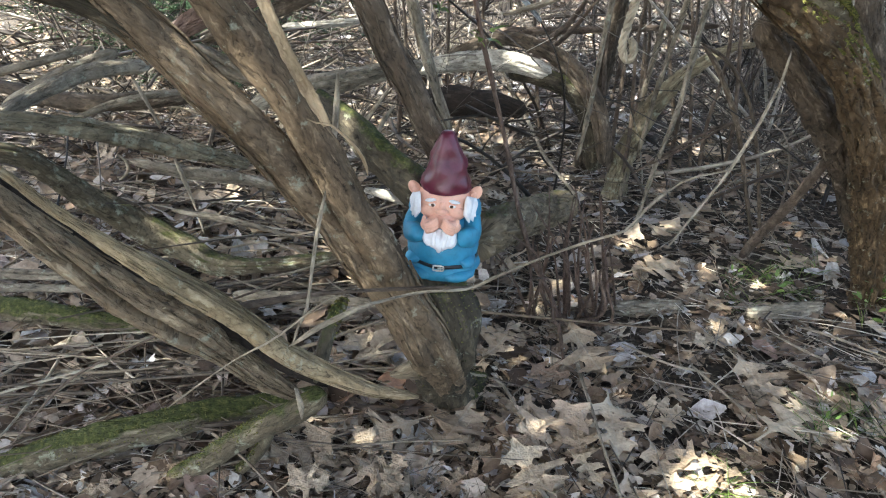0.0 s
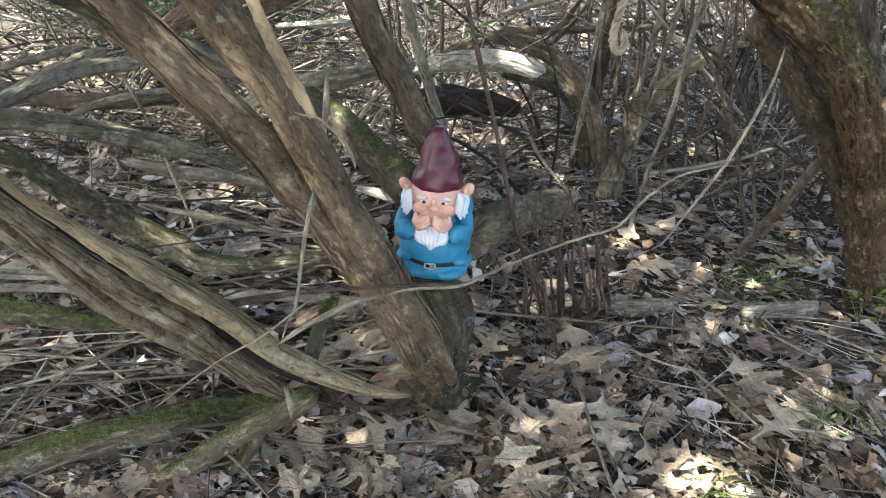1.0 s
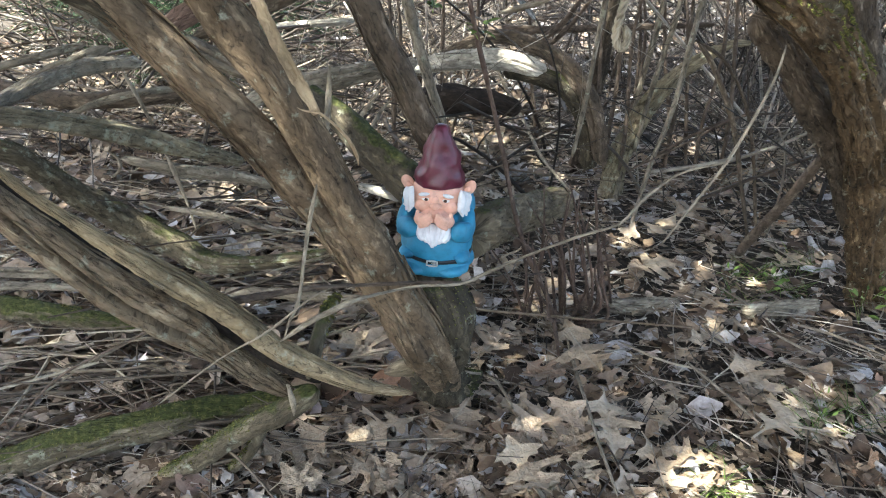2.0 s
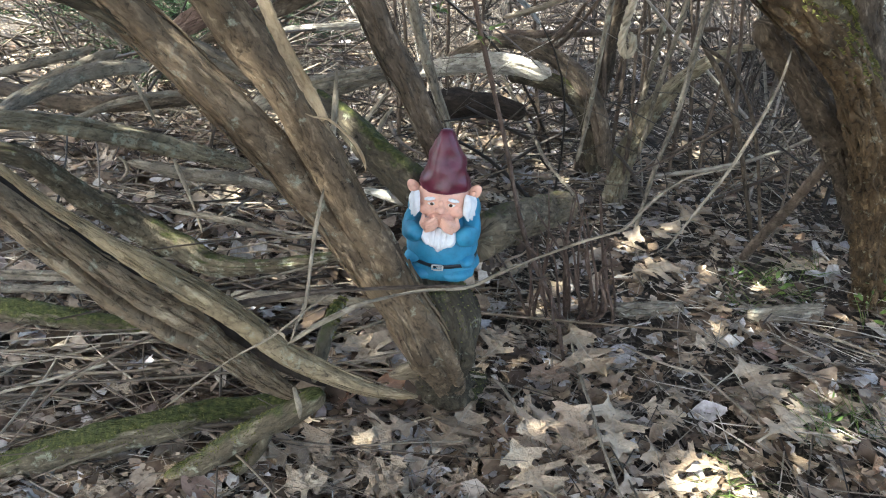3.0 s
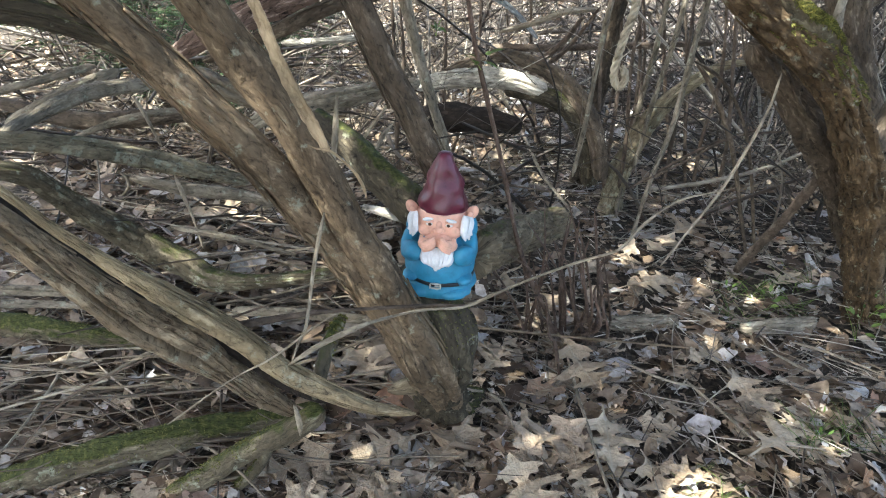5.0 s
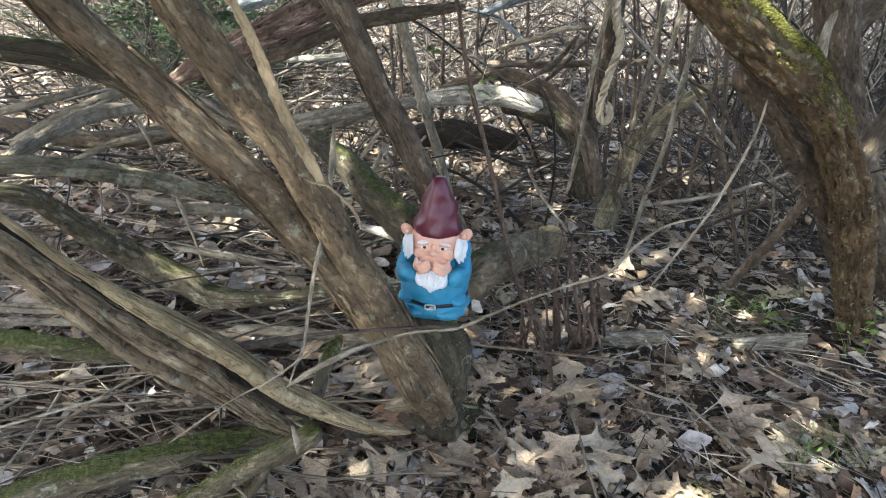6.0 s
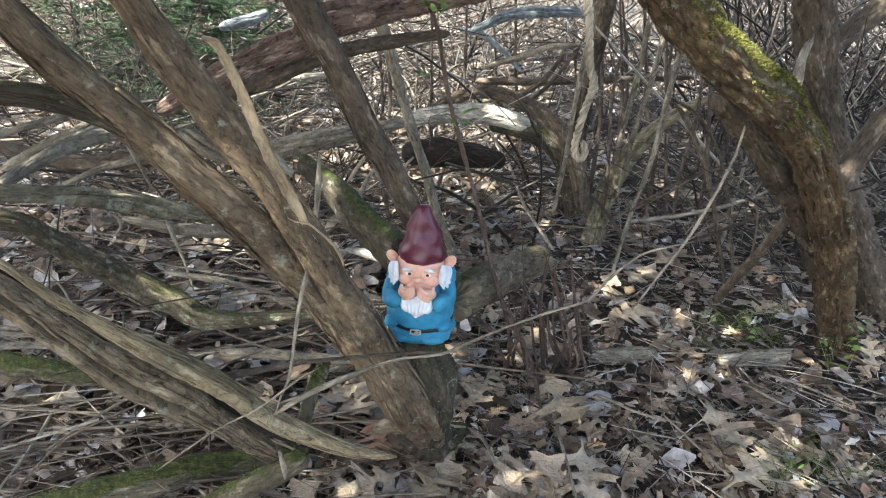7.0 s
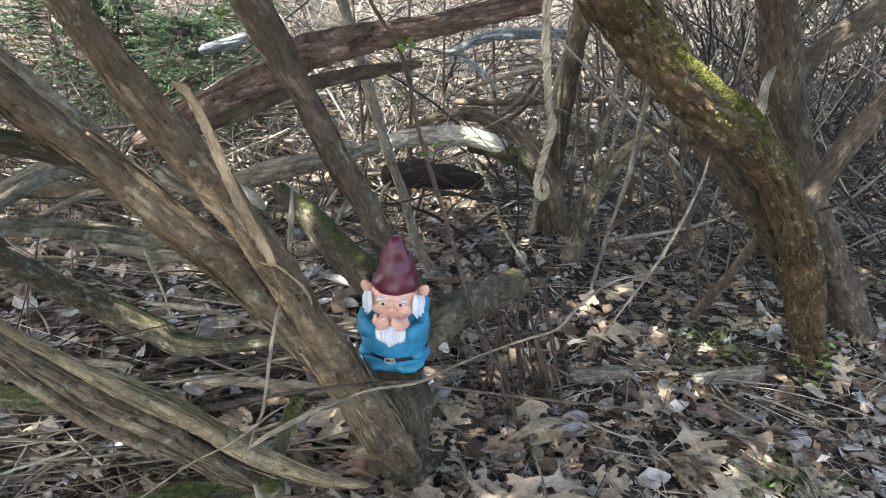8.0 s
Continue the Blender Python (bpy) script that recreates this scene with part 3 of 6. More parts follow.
limb("sapling_stem", PALEBARK, "thin grey sapling stem", "stem", "sapling stems", [(0.495, 2.5, -0.005, 0.0084), (0.535, 2.52, 0.272, 0.0091), (0.584, 2.56, 0.481, 0.0101), (0.617, 2.6, 0.796, 0.0107), (0.641, 2.6, 0.998, 0.0103)])
limb("sapling_stem", PALEBARK, "thin grey sapling stem", "stem", "sapling stems", [(0.23, 2, 0.436, 0.0065), (0.247, 1.95, 0.624, 0.0065), (0.255, 1.9, 0.791, 0.0066), (0.264, 1.86, 0.925, 0.007), (0.281, 1.85, 1.045, 0.0068)])
limb("sapling_stem", DARKBARK, "thin dark curved stem", "stem", "sapling stems", [(0.961, 2.5, -0.067, 0.0063), (0.879, 2.5, 0.182, 0.0076), (0.786, 2.5, 0.453, 0.0087), (0.68, 2.5, 0.644, 0.0084), (0.618, 2.5, 0.716, 0.007)])
limb("sapling_stem", DARKBARK, "thin dark curved stem", "stem", "sapling stems", [(0.985, 2.6, 0.011, 0.0064), (0.903, 2.6, 0.328, 0.0068), (0.831, 2.6, 0.514, 0.0066), (0.733, 2.6, 0.648, 0.0066), (0.624, 2.6, 0.71, 0.0065)])
limb("dead_stem", PALEBARK, "slender stem with peeling pale bark", "stem", "sapling stems", [(-0.364, 1.86, 1.266, 0.0145), (-0.344, 1.9, 1.129, 0.0158), (-0.297, 1.94, 0.937, 0.0174), (-0.24, 1.97, 0.719, 0.0176), (-0.189, 2, 0.546, 0.0176), (-0.152, 2.05, 0.375, 0.02), (-0.097, 2.1, 0.208, 0.0225)], flakes=6)
limb("long_twig", TWIG, "long pale bent twig reaching past the gnome", "twig", "loose twigs", [(-0.2, 0.78, 0.503, 0.0033), (-0.153, 0.785, 0.542, 0.0042), (-0.113, 0.8, 0.563, 0.0042), (-0.086, 0.83, 0.566, 0.0029), (-0.032, 0.95, 0.527, 0.0029), (0.04, 1.03, 0.5, 0.0035), (0.093, 1.04, 0.529, 0.0034), (0.168, 1.045, 0.573, 0.003), (0.241, 1.05, 0.611, 0.0029), (0.3, 1.06, 0.635, 0.0029), (0.329, 1.08, 0.667, 0.0026), (0.367, 1.1, 0.702, 0.0026), (0.407, 1.12, 0.721, 0.0022), (0.483, 1.15, 0.735, 0.0018)])
limb("long_twig", DARKTWIG, "straight brown stick lying across the trunk", "twig", "loose twigs", [(-0.333, 0.84, 0.515, 0.0071), (-0.268, 0.86, 0.526, 0.0065), (-0.195, 0.9, 0.529, 0.005), (-0.115, 0.96, 0.514, 0.0038), (-0.026, 1.02, 0.498, 0.0033), (0.062, 1.06, 0.489, 0.0026)])
limb("long_twig", TWIG, "straight slanting grey twig with a cut tip", "twig", "loose twigs", [(0.617, 1.5, 0.878, 0.0029), (0.605, 1.48, 0.814, 0.003), (0.568, 1.43, 0.735, 0.0033), (0.522, 1.38, 0.652, 0.0033), (0.476, 1.35, 0.581, 0.0031), (0.417, 1.3, 0.499, 0.0027)])
limb("long_twig", DARKTWIG, "stout slanting stick leaning on the tree", "twig", "loose twigs", [(0.916, 1.86, 0.638, 0.0092), (0.913, 1.92, 0.565, 0.0119), (0.906, 2.12, 0.321, 0.015), (0.886, 2.33, 0.072, 0.017), (0.872, 2.45, -0.127, 0.0137)])
limb("long_twig", TWIG, "thin pale twig leaning on the trunk", "twig", "loose twigs", [(-0.184, 0.925, 0.706, 0.0032), (-0.193, 0.91, 0.651, 0.0032), (-0.193, 0.88, 0.604, 0.0035), (-0.192, 0.84, 0.539, 0.0028), (-0.199, 0.82, 0.518, 0.0026), (-0.204, 0.8, 0.491, 0.0022)])
limb("long_twig", TWIG, "thin pale twig behind the gnome", "twig", "loose twigs", [(-0.224, 3.3, 0.573, 0.0075), (-0.08, 3.2, 0.34, 0.0084), (0.024, 3, 0.255, 0.008), (0.127, 2.4, 0.303, 0.0066), (0.245, 1.93, 0.343, 0.0048)])
limb("long_twig", DARKTWIG, "thin straight twig over the dry stems", "twig", "loose twigs", [(-0.854, 0.85, 0.101, 0.0024), (-0.712, 0.88, 0.266, 0.0026), (-0.553, 0.9, 0.368, 0.0026), (-0.442, 0.9, 0.437, 0.0025), (-0.372, 0.92, 0.477, 0.0021), (-0.29, 0.98, 0.496, 0.0018), (-0.184, 1.05, 0.524, 0.0015)])
limb("long_twig", TWIG, "thin twig crossing the split log", "twig", "loose twigs", [(-0.459, 0.82, 0.301, 0.0018), (-0.317, 0.8, 0.436, 0.0016), (-0.225, 0.78, 0.513, 0.0018), (-0.149, 0.78, 0.585, 0.0015), (-0.121, 0.8, 0.597, 0.0011)])
limb("long_twig", TWIG, "thin bleached upright dead stick", "twig", "loose twigs", [(-0.928, 1.56, 0.692, 0.0051), (-0.899, 1.56, 0.636, 0.0057), (-0.868, 1.56, 0.561, 0.0042)])
limb("long_twig", TWIG, "thin bleached upright dead stick", "twig", "loose twigs", [(-0.803, 1.5, 0.509, 0.0051), (-0.782, 1.5, 0.444, 0.0057), (-0.76, 1.5, 0.366, 0.0037), (-0.745, 1.5, 0.293, 0.0033)])
limb("long_twig", TWIG, "grey twig standing by the trunk", "twig", "loose twigs", [(-0.217, 1.1, 0.854, 0.0027), (-0.221, 1.1, 0.804, 0.0049), (-0.217, 1.08, 0.775, 0.0048), (-0.216, 1.06, 0.735, 0.0035)])
limb("long_twig", TWIG, "long straight straw on the oak leaves", "twig", "loose twigs", [(0.268, 1.594, 0.05, 0.0044), (0.3, 1.419, 0.05, 0.004), (0.327, 1.292, 0.05, 0.0038), (0.345, 1.198, 0.05, 0.004), (0.382, 1.038, 0.05, 0.0036)])
limb("long_twig", TWIG, "long straight straw on the oak leaves", "twig", "loose twigs", [(0.577, 1.547, 0.06, 0.0037), (0.655, 1.423, 0.06, 0.0034), (0.733, 1.318, 0.05, 0.0027)])
limb("long_twig", TWIG, "long straight straw on the oak leaves", "twig", "loose twigs", [(0.402, 1.583, 0.07, 0.0033), (0.514, 1.518, 0.07, 0.0036), (0.632, 1.525, 0.05, 0.0031)])
# darkened bark paints the shade round the foot of the trunks
limb("crown", SHADEMOSS, "gnarled mossy root crown where the trunks meet", "", "", [(-0.106, 1.17, 0.495, 0.0289), (-0.059, 1.18, 0.417, 0.057), (-0.024, 1.165, 0.356, 0.0711), (-0.018, 1.165, 0.29, 0.0678), (-0.025, 1.21, 0.193, 0.0569), (-0.034, 1.32, 0.035, 0.0658), (0.0, 1.42, -0.05, 0.09)], parent=OLD_SHRUB, flakes=20, rough=0.28, knots=0.25)
limb("root", TANBARK, "rotten root bark at the foot of the shrub", "", "", [(-0.148, 1.2, 0.149, 0.0126), (-0.093, 1.22, 0.158, 0.0227), (-0.024, 1.25, 0.124, 0.0219), (0.035, 1.32, 0.031, 0.0123)], parent=OLD_SHRUB, rough=0.35, flakes=24)
ribbon("peeled_strip", STRIP, "long pale ribbon of inner bark peeling away", OLD_SHRUB, [(-0.283, 0.83, 1.093, 0.0023), (-0.262, 0.825, 1.087, 0.0054), (-0.242, 0.815, 1.065, 0.0061), (-0.217, 0.8, 1.028, 0.0069), (-0.188, 0.78, 0.98, 0.0076), (-0.158, 0.76, 0.939, 0.0076), (-0.125, 0.735, 0.906, 0.0067), (-0.102, 0.715, 0.882, 0.0044)])
limb("peeled_strip", STRIP, "thin curled end of torn bark", "", "", [(-0.126, 0.715, 0.887, 0.0009), (-0.113, 0.71, 0.885, 0.0013), (-0.096, 0.71, 0.884, 0.0017), (-0.08, 0.71, 0.873, 0.0015), (-0.065, 0.72, 0.852, 0.0018), (-0.058, 0.73, 0.828, 0.0018), (-0.058, 0.735, 0.815, 0.0009)], parent=OLD_SHRUB)
limb("fallen_limb", PALEBARK, "pale weathered limb in the brush pile", "limb", "dead limbs", [(-0.753, 2.1, 0.5, 0.0187), (-0.65, 2.15, 0.545, 0.0245), (-0.547, 2.2, 0.571, 0.0261), (-0.415, 2.3, 0.603, 0.0223)])
limb("fallen_limb", PALEBARK, "pale weathered limb in the brush pile", "limb", "dead limbs", [(-0.757, 2, 0.513, 0.0187), (-0.655, 2.05, 0.55, 0.0261), (-0.472, 2.1, 0.603, 0.0261), (-0.3, 2.2, 0.644, 0.0207)])
limb("fallen_limb", PALEWOOD, "yellowish barkless pole in the brush", "limb", "dead limbs", [(-1.076, 2.9, 0.612, 0.0131), (-0.92, 2.9, 0.629, 0.0167), (-0.747, 3, 0.641, 0.017)])
limb("fallen_limb", BLUEWOOD, "silvery bleached pole far in the brush", "limb", "dead limbs", [(-1.357, 3.0, 0.803, 0.0202), (-1.259, 3.05, 0.828, 0.028), (-1.153, 3.1, 0.869, 0.023)])
limb("fallen_limb", BLUEWOOD, "silvery bleached pole far in the brush", "limb", "dead limbs", [(-0.232, 3.2, 0.819, 0.0141), (-0.056, 3.25, 0.904, 0.026), (0.124, 3.3, 0.923, 0.0261), (0.335, 3.4, 0.919, 0.0204)])
limb("fallen_limb", BLUEWOOD, "silvery bleached pole far in the brush", "limb", "dead limbs", [(-0.294, 3.25, 0.835, 0.0091), (-0.168, 3.22, 0.815, 0.0121), (-0.069, 3.2, 0.756, 0.012), (0.03, 3.2, 0.66, 0.0091)])
limb("fallen_limb", PALEBARK, "dry grey stem lying among the brush", "limb", "dead limbs", [(-1.267, 1.25, 0.238, 0.0141), (-1.098, 1.28, 0.238, 0.0142), (-0.969, 1.32, 0.231, 0.0122), (-0.818, 1.4, 0.188, 0.008)])
limb("fallen_limb", PALEBARK, "dry grey stem lying among the brush", "limb", "dead limbs", [(-1.226, 1.2, 0.222, 0.0106), (-1.079, 1.25, 0.219, 0.0108), (-0.929, 1.3, 0.201, 0.0087), (-0.782, 1.36, 0.164, 0.0068)])
limb("fallen_limb", PALEWOOD, "short split sunlit slab of wood", "limb", "dead limbs", [(-0.291, 1.5, 0.475, 0.0075), (-0.24, 1.5, 0.466, 0.0128), (-0.189, 1.5, 0.453, 0.0118)])
limb("fallen_limb", PALEBARK, "slender grey limb bent over the pile", "limb", "dead limbs", [(-1.428, 1.6, 0.642, 0.0121), (-1.286, 1.7, 0.681, 0.014), (-1.2, 1.8, 0.705, 0.0112)])
limb("fallen_limb", PALEBARK, "slender grey limb bent over the pile", "limb", "dead limbs", [(-1.046, 1.66, 0.419, 0.0143), (-0.895, 1.7, 0.385, 0.0194), (-0.762, 1.75, 0.364, 0.0197), (-0.646, 1.8, 0.326, 0.0151)])
limb("fallen_limb", PALEBARK, "slender grey limb bent over the pile", "limb", "dead limbs", [(-0.705, 1.3, 0.455, 0.006), (-0.632, 1.32, 0.441, 0.0081), (-0.539, 1.36, 0.41, 0.0062), (-0.443, 1.4, 0.369, 0.0043)])
limb("fallen_limb", PALEBARK, "brown stick under the trunk", "limb", "dead limbs", [(-0.543, 1.25, 0.278, 0.0111), (-0.388, 1.25, 0.293, 0.0129), (-0.225, 1.25, 0.302, 0.0107), (-0.146, 1.25, 0.306, 0.0068)])
limb("shrub_stem", REDTWIG, "slender red-brown shoot with a green bud", "stem", "", [(-0.064, 1.05, 1.249, 0.0025), (-0.059, 1.08, 1.198, 0.003), (-0.013, 1.13, 1.099, 0.0037), (0.01, 1.2, 0.94, 0.0047), (0.065, 1.29, 0.703, 0.0048), (0.107, 1.36, 0.505, 0.0053), (0.148, 1.4, 0.378, 0.0063), (0.208, 1.48, 0.217, 0.0067), (0.26, 1.56, -0.02, 0.0047)])
limb("shrub_stem", REDTWIG, "slender red-brown shoot of a low shrub", "stem", "shoots of the low shrub", [(0.1, 1.22, 0.527, 0.0014), (0.156, 1.35, 0.417, 0.0028), (0.177, 1.42, 0.278, 0.0038), (0.259, 1.781, 0, 0.0053)])
limb("shrub_stem", REDTWIG, "slender red-brown shoot of a low shrub", "stem", "shoots of the low shrub", [(0.139, 1.51, 0.43, 0.0017), (0.19, 1.53, 0.342, 0.003), (0.214, 1.53, 0.231, 0.0041), (0.238, 1.749, 0, 0.0052)])
limb("shrub_stem", REDTWIG, "slender red-brown shoot of a low shrub", "stem", "shoots of the low shrub", [(0.187, 1.27, 0.547, 0.0014), (0.232, 1.38, 0.428, 0.0028), (0.258, 1.44, 0.296, 0.0038), (0.324, 1.787, 0, 0.0053)])
limb("shrub_stem", REDTWIG, "slender red-brown shoot of a low shrub", "stem", "shoots of the low shrub", [(0.223, 1.57, 0.43, 0.0017), (0.215, 1.56, 0.345, 0.003), (0.239, 1.56, 0.233, 0.0042), (0.251, 1.778, 0, 0.0053)])
limb("shrub_stem", REDTWIG, "slender red-brown shoot of a low shrub", "stem", "shoots of the low shrub", [(0.239, 1.24, 0.585, 0.0014), (0.273, 1.36, 0.443, 0.0027), (0.301, 1.42, 0.313, 0.0037), (0.332, 1.741, 0, 0.0052)])
limb("shrub_stem", REDTWIG, "slender red-brown shoot of a low shrub", "stem", "shoots of the low shrub", [(0.279, 1.53, 0.446, 0.0017), (0.27, 1.54, 0.348, 0.003), (0.295, 1.54, 0.237, 0.0041), (0.269, 1.741, 0, 0.0052)])
limb("shrub_stem", REDTWIG, "slender red-brown shoot of a low shrub", "stem", "shoots of the low shrub", [(0.316, 1.45, 0.435, 0.0016), (0.311, 1.49, 0.361, 0.0029), (0.339, 1.51, 0.243, 0.004), (0.339, 1.801, 0, 0.0053)])
limb("shrub_stem", REDTWIG, "slender red-brown shoot of a low shrub", "stem", "shoots of the low shrub", [(0.32, 1.19, 0.507, 0.0013), (0.293, 1.33, 0.409, 0.0027), (0.325, 1.41, 0.265, 0.0038), (0.291, 1.782, 0, 0.0053)])
limb("shrub_stem", REDTWIG, "slender red-brown shoot of a low shrub", "stem", "shoots of the low shrub", [(0.212, 1.29, 0.623, 0.0014), (0.256, 1.39, 0.462, 0.0028), (0.282, 1.44, 0.338, 0.0038), (0.345, 1.741, 0, 0.0052)])
limb("shrub_stem", REDTWIG, "slender red-brown shoot of a low shrub", "stem", "shoots of the low shrub", [(0.279, 1.53, 0.527, 0.0016), (0.303, 1.54, 0.396, 0.0029), (0.329, 1.54, 0.289, 0.004), (0.342, 1.763, 0, 0.0052)])
limb("shrub_stem", REDTWIG, "slender red-brown shoot of a low shrub", "stem", "shoots of the low shrub", [(0.367, 1.34, 0.396, 0.0015), (0.322, 1.43, 0.334, 0.0029), (0.352, 1.47, 0.204, 0.0039), (0.293, 1.763, 0, 0.0052)])
limb("shrub_stem", REDTWIG, "slender red-brown shoot of a low shrub", "stem", "shoots of the low shrub", [(0.139, 1.17, 0.455, 0.0014), (0.186, 1.32, 0.377, 0.0027), (0.209, 1.4, 0.228, 0.0038), (0.25, 1.762, 0, 0.0052)])
limb("sapling_stem", DARKTWIG, "thin bare upright stem in the thicket", "stem", "sapling stems", [(0.387, 3.6, -0.107, 0.0099), (0.39, 3.6, 0.107, 0.0107), (0.431, 3.65, 0.509, 0.0093), (0.351, 3.7, 1.04, 0.0059)])
limb("sapling_stem", DARKTWIG, "thin bare upright stem in the thicket", "stem", "sapling stems", [(0.565, 3.5, -0.06, 0.0095), (0.541, 3.5, 0.149, 0.0104), (0.526, 3.55, 0.533, 0.009), (0.454, 3.6, 0.979, 0.0058)])
limb("sapling_stem", DARKTWIG, "thin bare upright stem in the thicket", "stem", "sapling stems", [(0.717, 2.64, 0.21, 0.0071), (0.712, 2.64, 0.407, 0.0077), (0.741, 2.69, 0.693, 0.0067), (0.676, 2.74, 1.158, 0.0042)])
limb("sapling_stem", DARKTWIG, "thin bare upright stem in the thicket", "stem", "sapling stems", [(-0.441, 2.55, 0.113, 0.0075), (-0.462, 2.55, 0.323, 0.0081), (-0.451, 2.6, 0.623, 0.0071), (-0.48, 2.65, 0.831, 0.0046)])
limb("sapling_stem", DARKTWIG, "thin bare upright stem in the thicket", "stem", "sapling stems", [(0.76, 3.55, -0.051, 0.0096), (0.734, 3.55, 0.153, 0.0104), (0.65, 3.6, 0.533, 0.0091), (0.516, 3.65, 1.328, 0.0055)])
limb("sapling_stem", DARKTWIG, "thin bare upright stem in the thicket", "stem", "sapling stems", [(0.11, 3.38, -0.073, 0.0094), (0.065, 3.38, 0.139, 0.0102), (-0.001, 3.43, 0.515, 0.0089), (-0.061, 3.48, 1.153, 0.0055)])
limb("sapling_stem", DARKTWIG, "thin bare upright stem in the thicket", "stem", "sapling stems", [(-0.49, 2.8, 0.031, 0.0082), (-0.524, 2.8, 0.247, 0.0089), (-0.547, 2.85, 0.574, 0.0077), (-0.609, 2.9, 1.257, 0.0047)])
limb("sapling_stem", DARKTWIG, "thin bare upright stem in the thicket", "stem", "sapling stems", [(0.649, 2.93, 0.115, 0.008), (0.652, 2.93, 0.32, 0.0086), (0.658, 2.98, 0.638, 0.0075), (0.631, 3.03, 1.213, 0.0046)])
limb("sapling_stem", DARKTWIG, "thin bare upright stem in the thicket", "stem", "sapling stems", [(0.545, 3.56, -0.077, 0.0097), (0.53, 3.56, 0.131, 0.0105), (0.554, 3.61, 0.525, 0.0091), (0.467, 3.66, 0.994, 0.0058)])
limb("sapling_stem", DARKTWIG, "thin bare upright stem in the thicket", "stem", "sapling stems", [(0.446, 2.75, 0.149, 0.0076), (0.444, 2.75, 0.351, 0.0081), (0.424, 2.8, 0.652, 0.0071), (0.442, 2.85, 0.835, 0.0047)])
limb("sapling_stem", DARKTWIG, "thin bare upright stem in the thicket", "stem", "sapling stems", [(0.812, 2.66, 0.216, 0.0071), (0.811, 2.66, 0.411, 0.0077), (0.783, 2.71, 0.693, 0.0067), (0.726, 2.76, 1.109, 0.0042)])
limb("sapling_stem", DARKTWIG, "thin bare upright stem in the thicket", "stem", "sapling stems", [(0.303, 2.7, 0.149, 0.0075), (0.329, 2.7, 0.355, 0.0081), (0.306, 2.75, 0.652, 0.0071), (0.308, 2.8, 1.054, 0.0045)])
limb("sapling_stem", DARKTWIG, "thin bare upright stem in the thicket", "stem", "sapling stems", [(0.384, 2.78, 0.132, 0.0077), (0.385, 2.78, 0.337, 0.0083), (0.383, 2.83, 0.644, 0.0072), (0.3, 2.88, 1.236, 0.0045)])
limb("sapling_stem", DARKTWIG, "thin bare upright stem in the thicket", "stem", "sapling stems", [(-0.339, 2.86, 0.032, 0.0083), (-0.269, 2.86, 0.254, 0.0089), (-0.203, 2.91, 0.588, 0.0077), (-0.213, 2.96, 1.074, 0.0048)])
limb("sapling_stem", DARKTWIG, "thin bare upright stem in the thicket", "stem", "sapling stems", [(0.747, 2.97, 0.114, 0.008), (0.711, 2.97, 0.314, 0.0086), (0.666, 3.02, 0.632, 0.0076), (0.618, 3.07, 0.873, 0.005)])
limb("sapling_stem", DARKTWIG, "thin bare upright stem in the thicket", "stem", "sapling stems", [(-0.353, 2.81, 0.045, 0.0081), (-0.326, 2.81, 0.263, 0.0088), (-0.332, 2.86, 0.587, 0.0076), (-0.355, 2.91, 1.087, 0.0048)])
limb("shrub_stem", REDTWIG, "slender red-brown shoot of a low shrub", "stem", "shoots of the low shrub", [(0.046, 1.4, 0.409, 0.0015), (0.102, 1.5, 0.266, 0.0028), (0.151, 1.734, 0, 0.004)])
limb("shrub_stem", REDTWIG, "slender red-brown shoot of a low shrub", "stem", "shoots of the low shrub", [(0.127, 1.46, 0.5, 0.0016), (0.215, 1.53, 0.339, 0.0027), (0.317, 1.829, 0, 0.0042)])
limb("shrub_stem", REDTWIG, "slender red-brown shoot of a low shrub", "stem", "shoots of the low shrub", [(0.185, 1.62, 0.352, 0.0018), (0.173, 1.61, 0.25, 0.0029), (0.15, 1.799, 0, 0.0042)])
limb("shrub_stem", REDTWIG, "slender red-brown shoot of a low shrub", "stem", "shoots of the low shrub", [(0.104, 1.37, 0.516, 0.0015), (0.134, 1.48, 0.336, 0.0027), (0.162, 1.756, 0, 0.0041)])
limb("shrub_stem", REDTWIG, "slender red-brown shoot of a low shrub", "stem", "shoots of the low shrub", [(0.16, 1.46, 0.56, 0.0015), (0.173, 1.53, 0.364, 0.0027), (0.153, 1.783, 0, 0.0041)])
limb("shrub_stem", REDTWIG, "slender red-brown shoot of a low shrub", "stem", "shoots of the low shrub", [(0.223, 1.57, 0.488, 0.0016), (0.219, 1.59, 0.312, 0.0028), (0.249, 1.771, 0, 0.0041)])
limb("shrub_stem", REDTWIG, "slender red-brown shoot of a low shrub", "stem", "shoots of the low shrub", [(0.247, 1.51, 0.514, 0.0016), (0.253, 1.55, 0.334, 0.0028), (0.297, 1.78, 0, 0.0041)])
limb("shrub_stem", REDTWIG, "slender red-brown shoot of a low shrub", "stem", "shoots of the low shrub", [(0.228, 1.5, 0.524, 0.0016), (0.221, 1.55, 0.349, 0.0028), (0.253, 1.826, 0, 0.0042)])
limb("shrub_stem", REDTWIG, "slender red-brown shoot of a low shrub", "stem", "shoots of the low shrub", [(0.273, 1.35, 0.583, 0.0014), (0.303, 1.47, 0.4, 0.0026), (0.367, 1.872, 0, 0.0042)])
limb("shrub_stem", REDTWIG, "slender red-brown shoot of a low shrub", "stem", "shoots of the low shrub", [(0.135, 1.51, 0.47, 0.0016), (0.138, 1.56, 0.303, 0.0028), (0.144, 1.761, 0, 0.0041)])
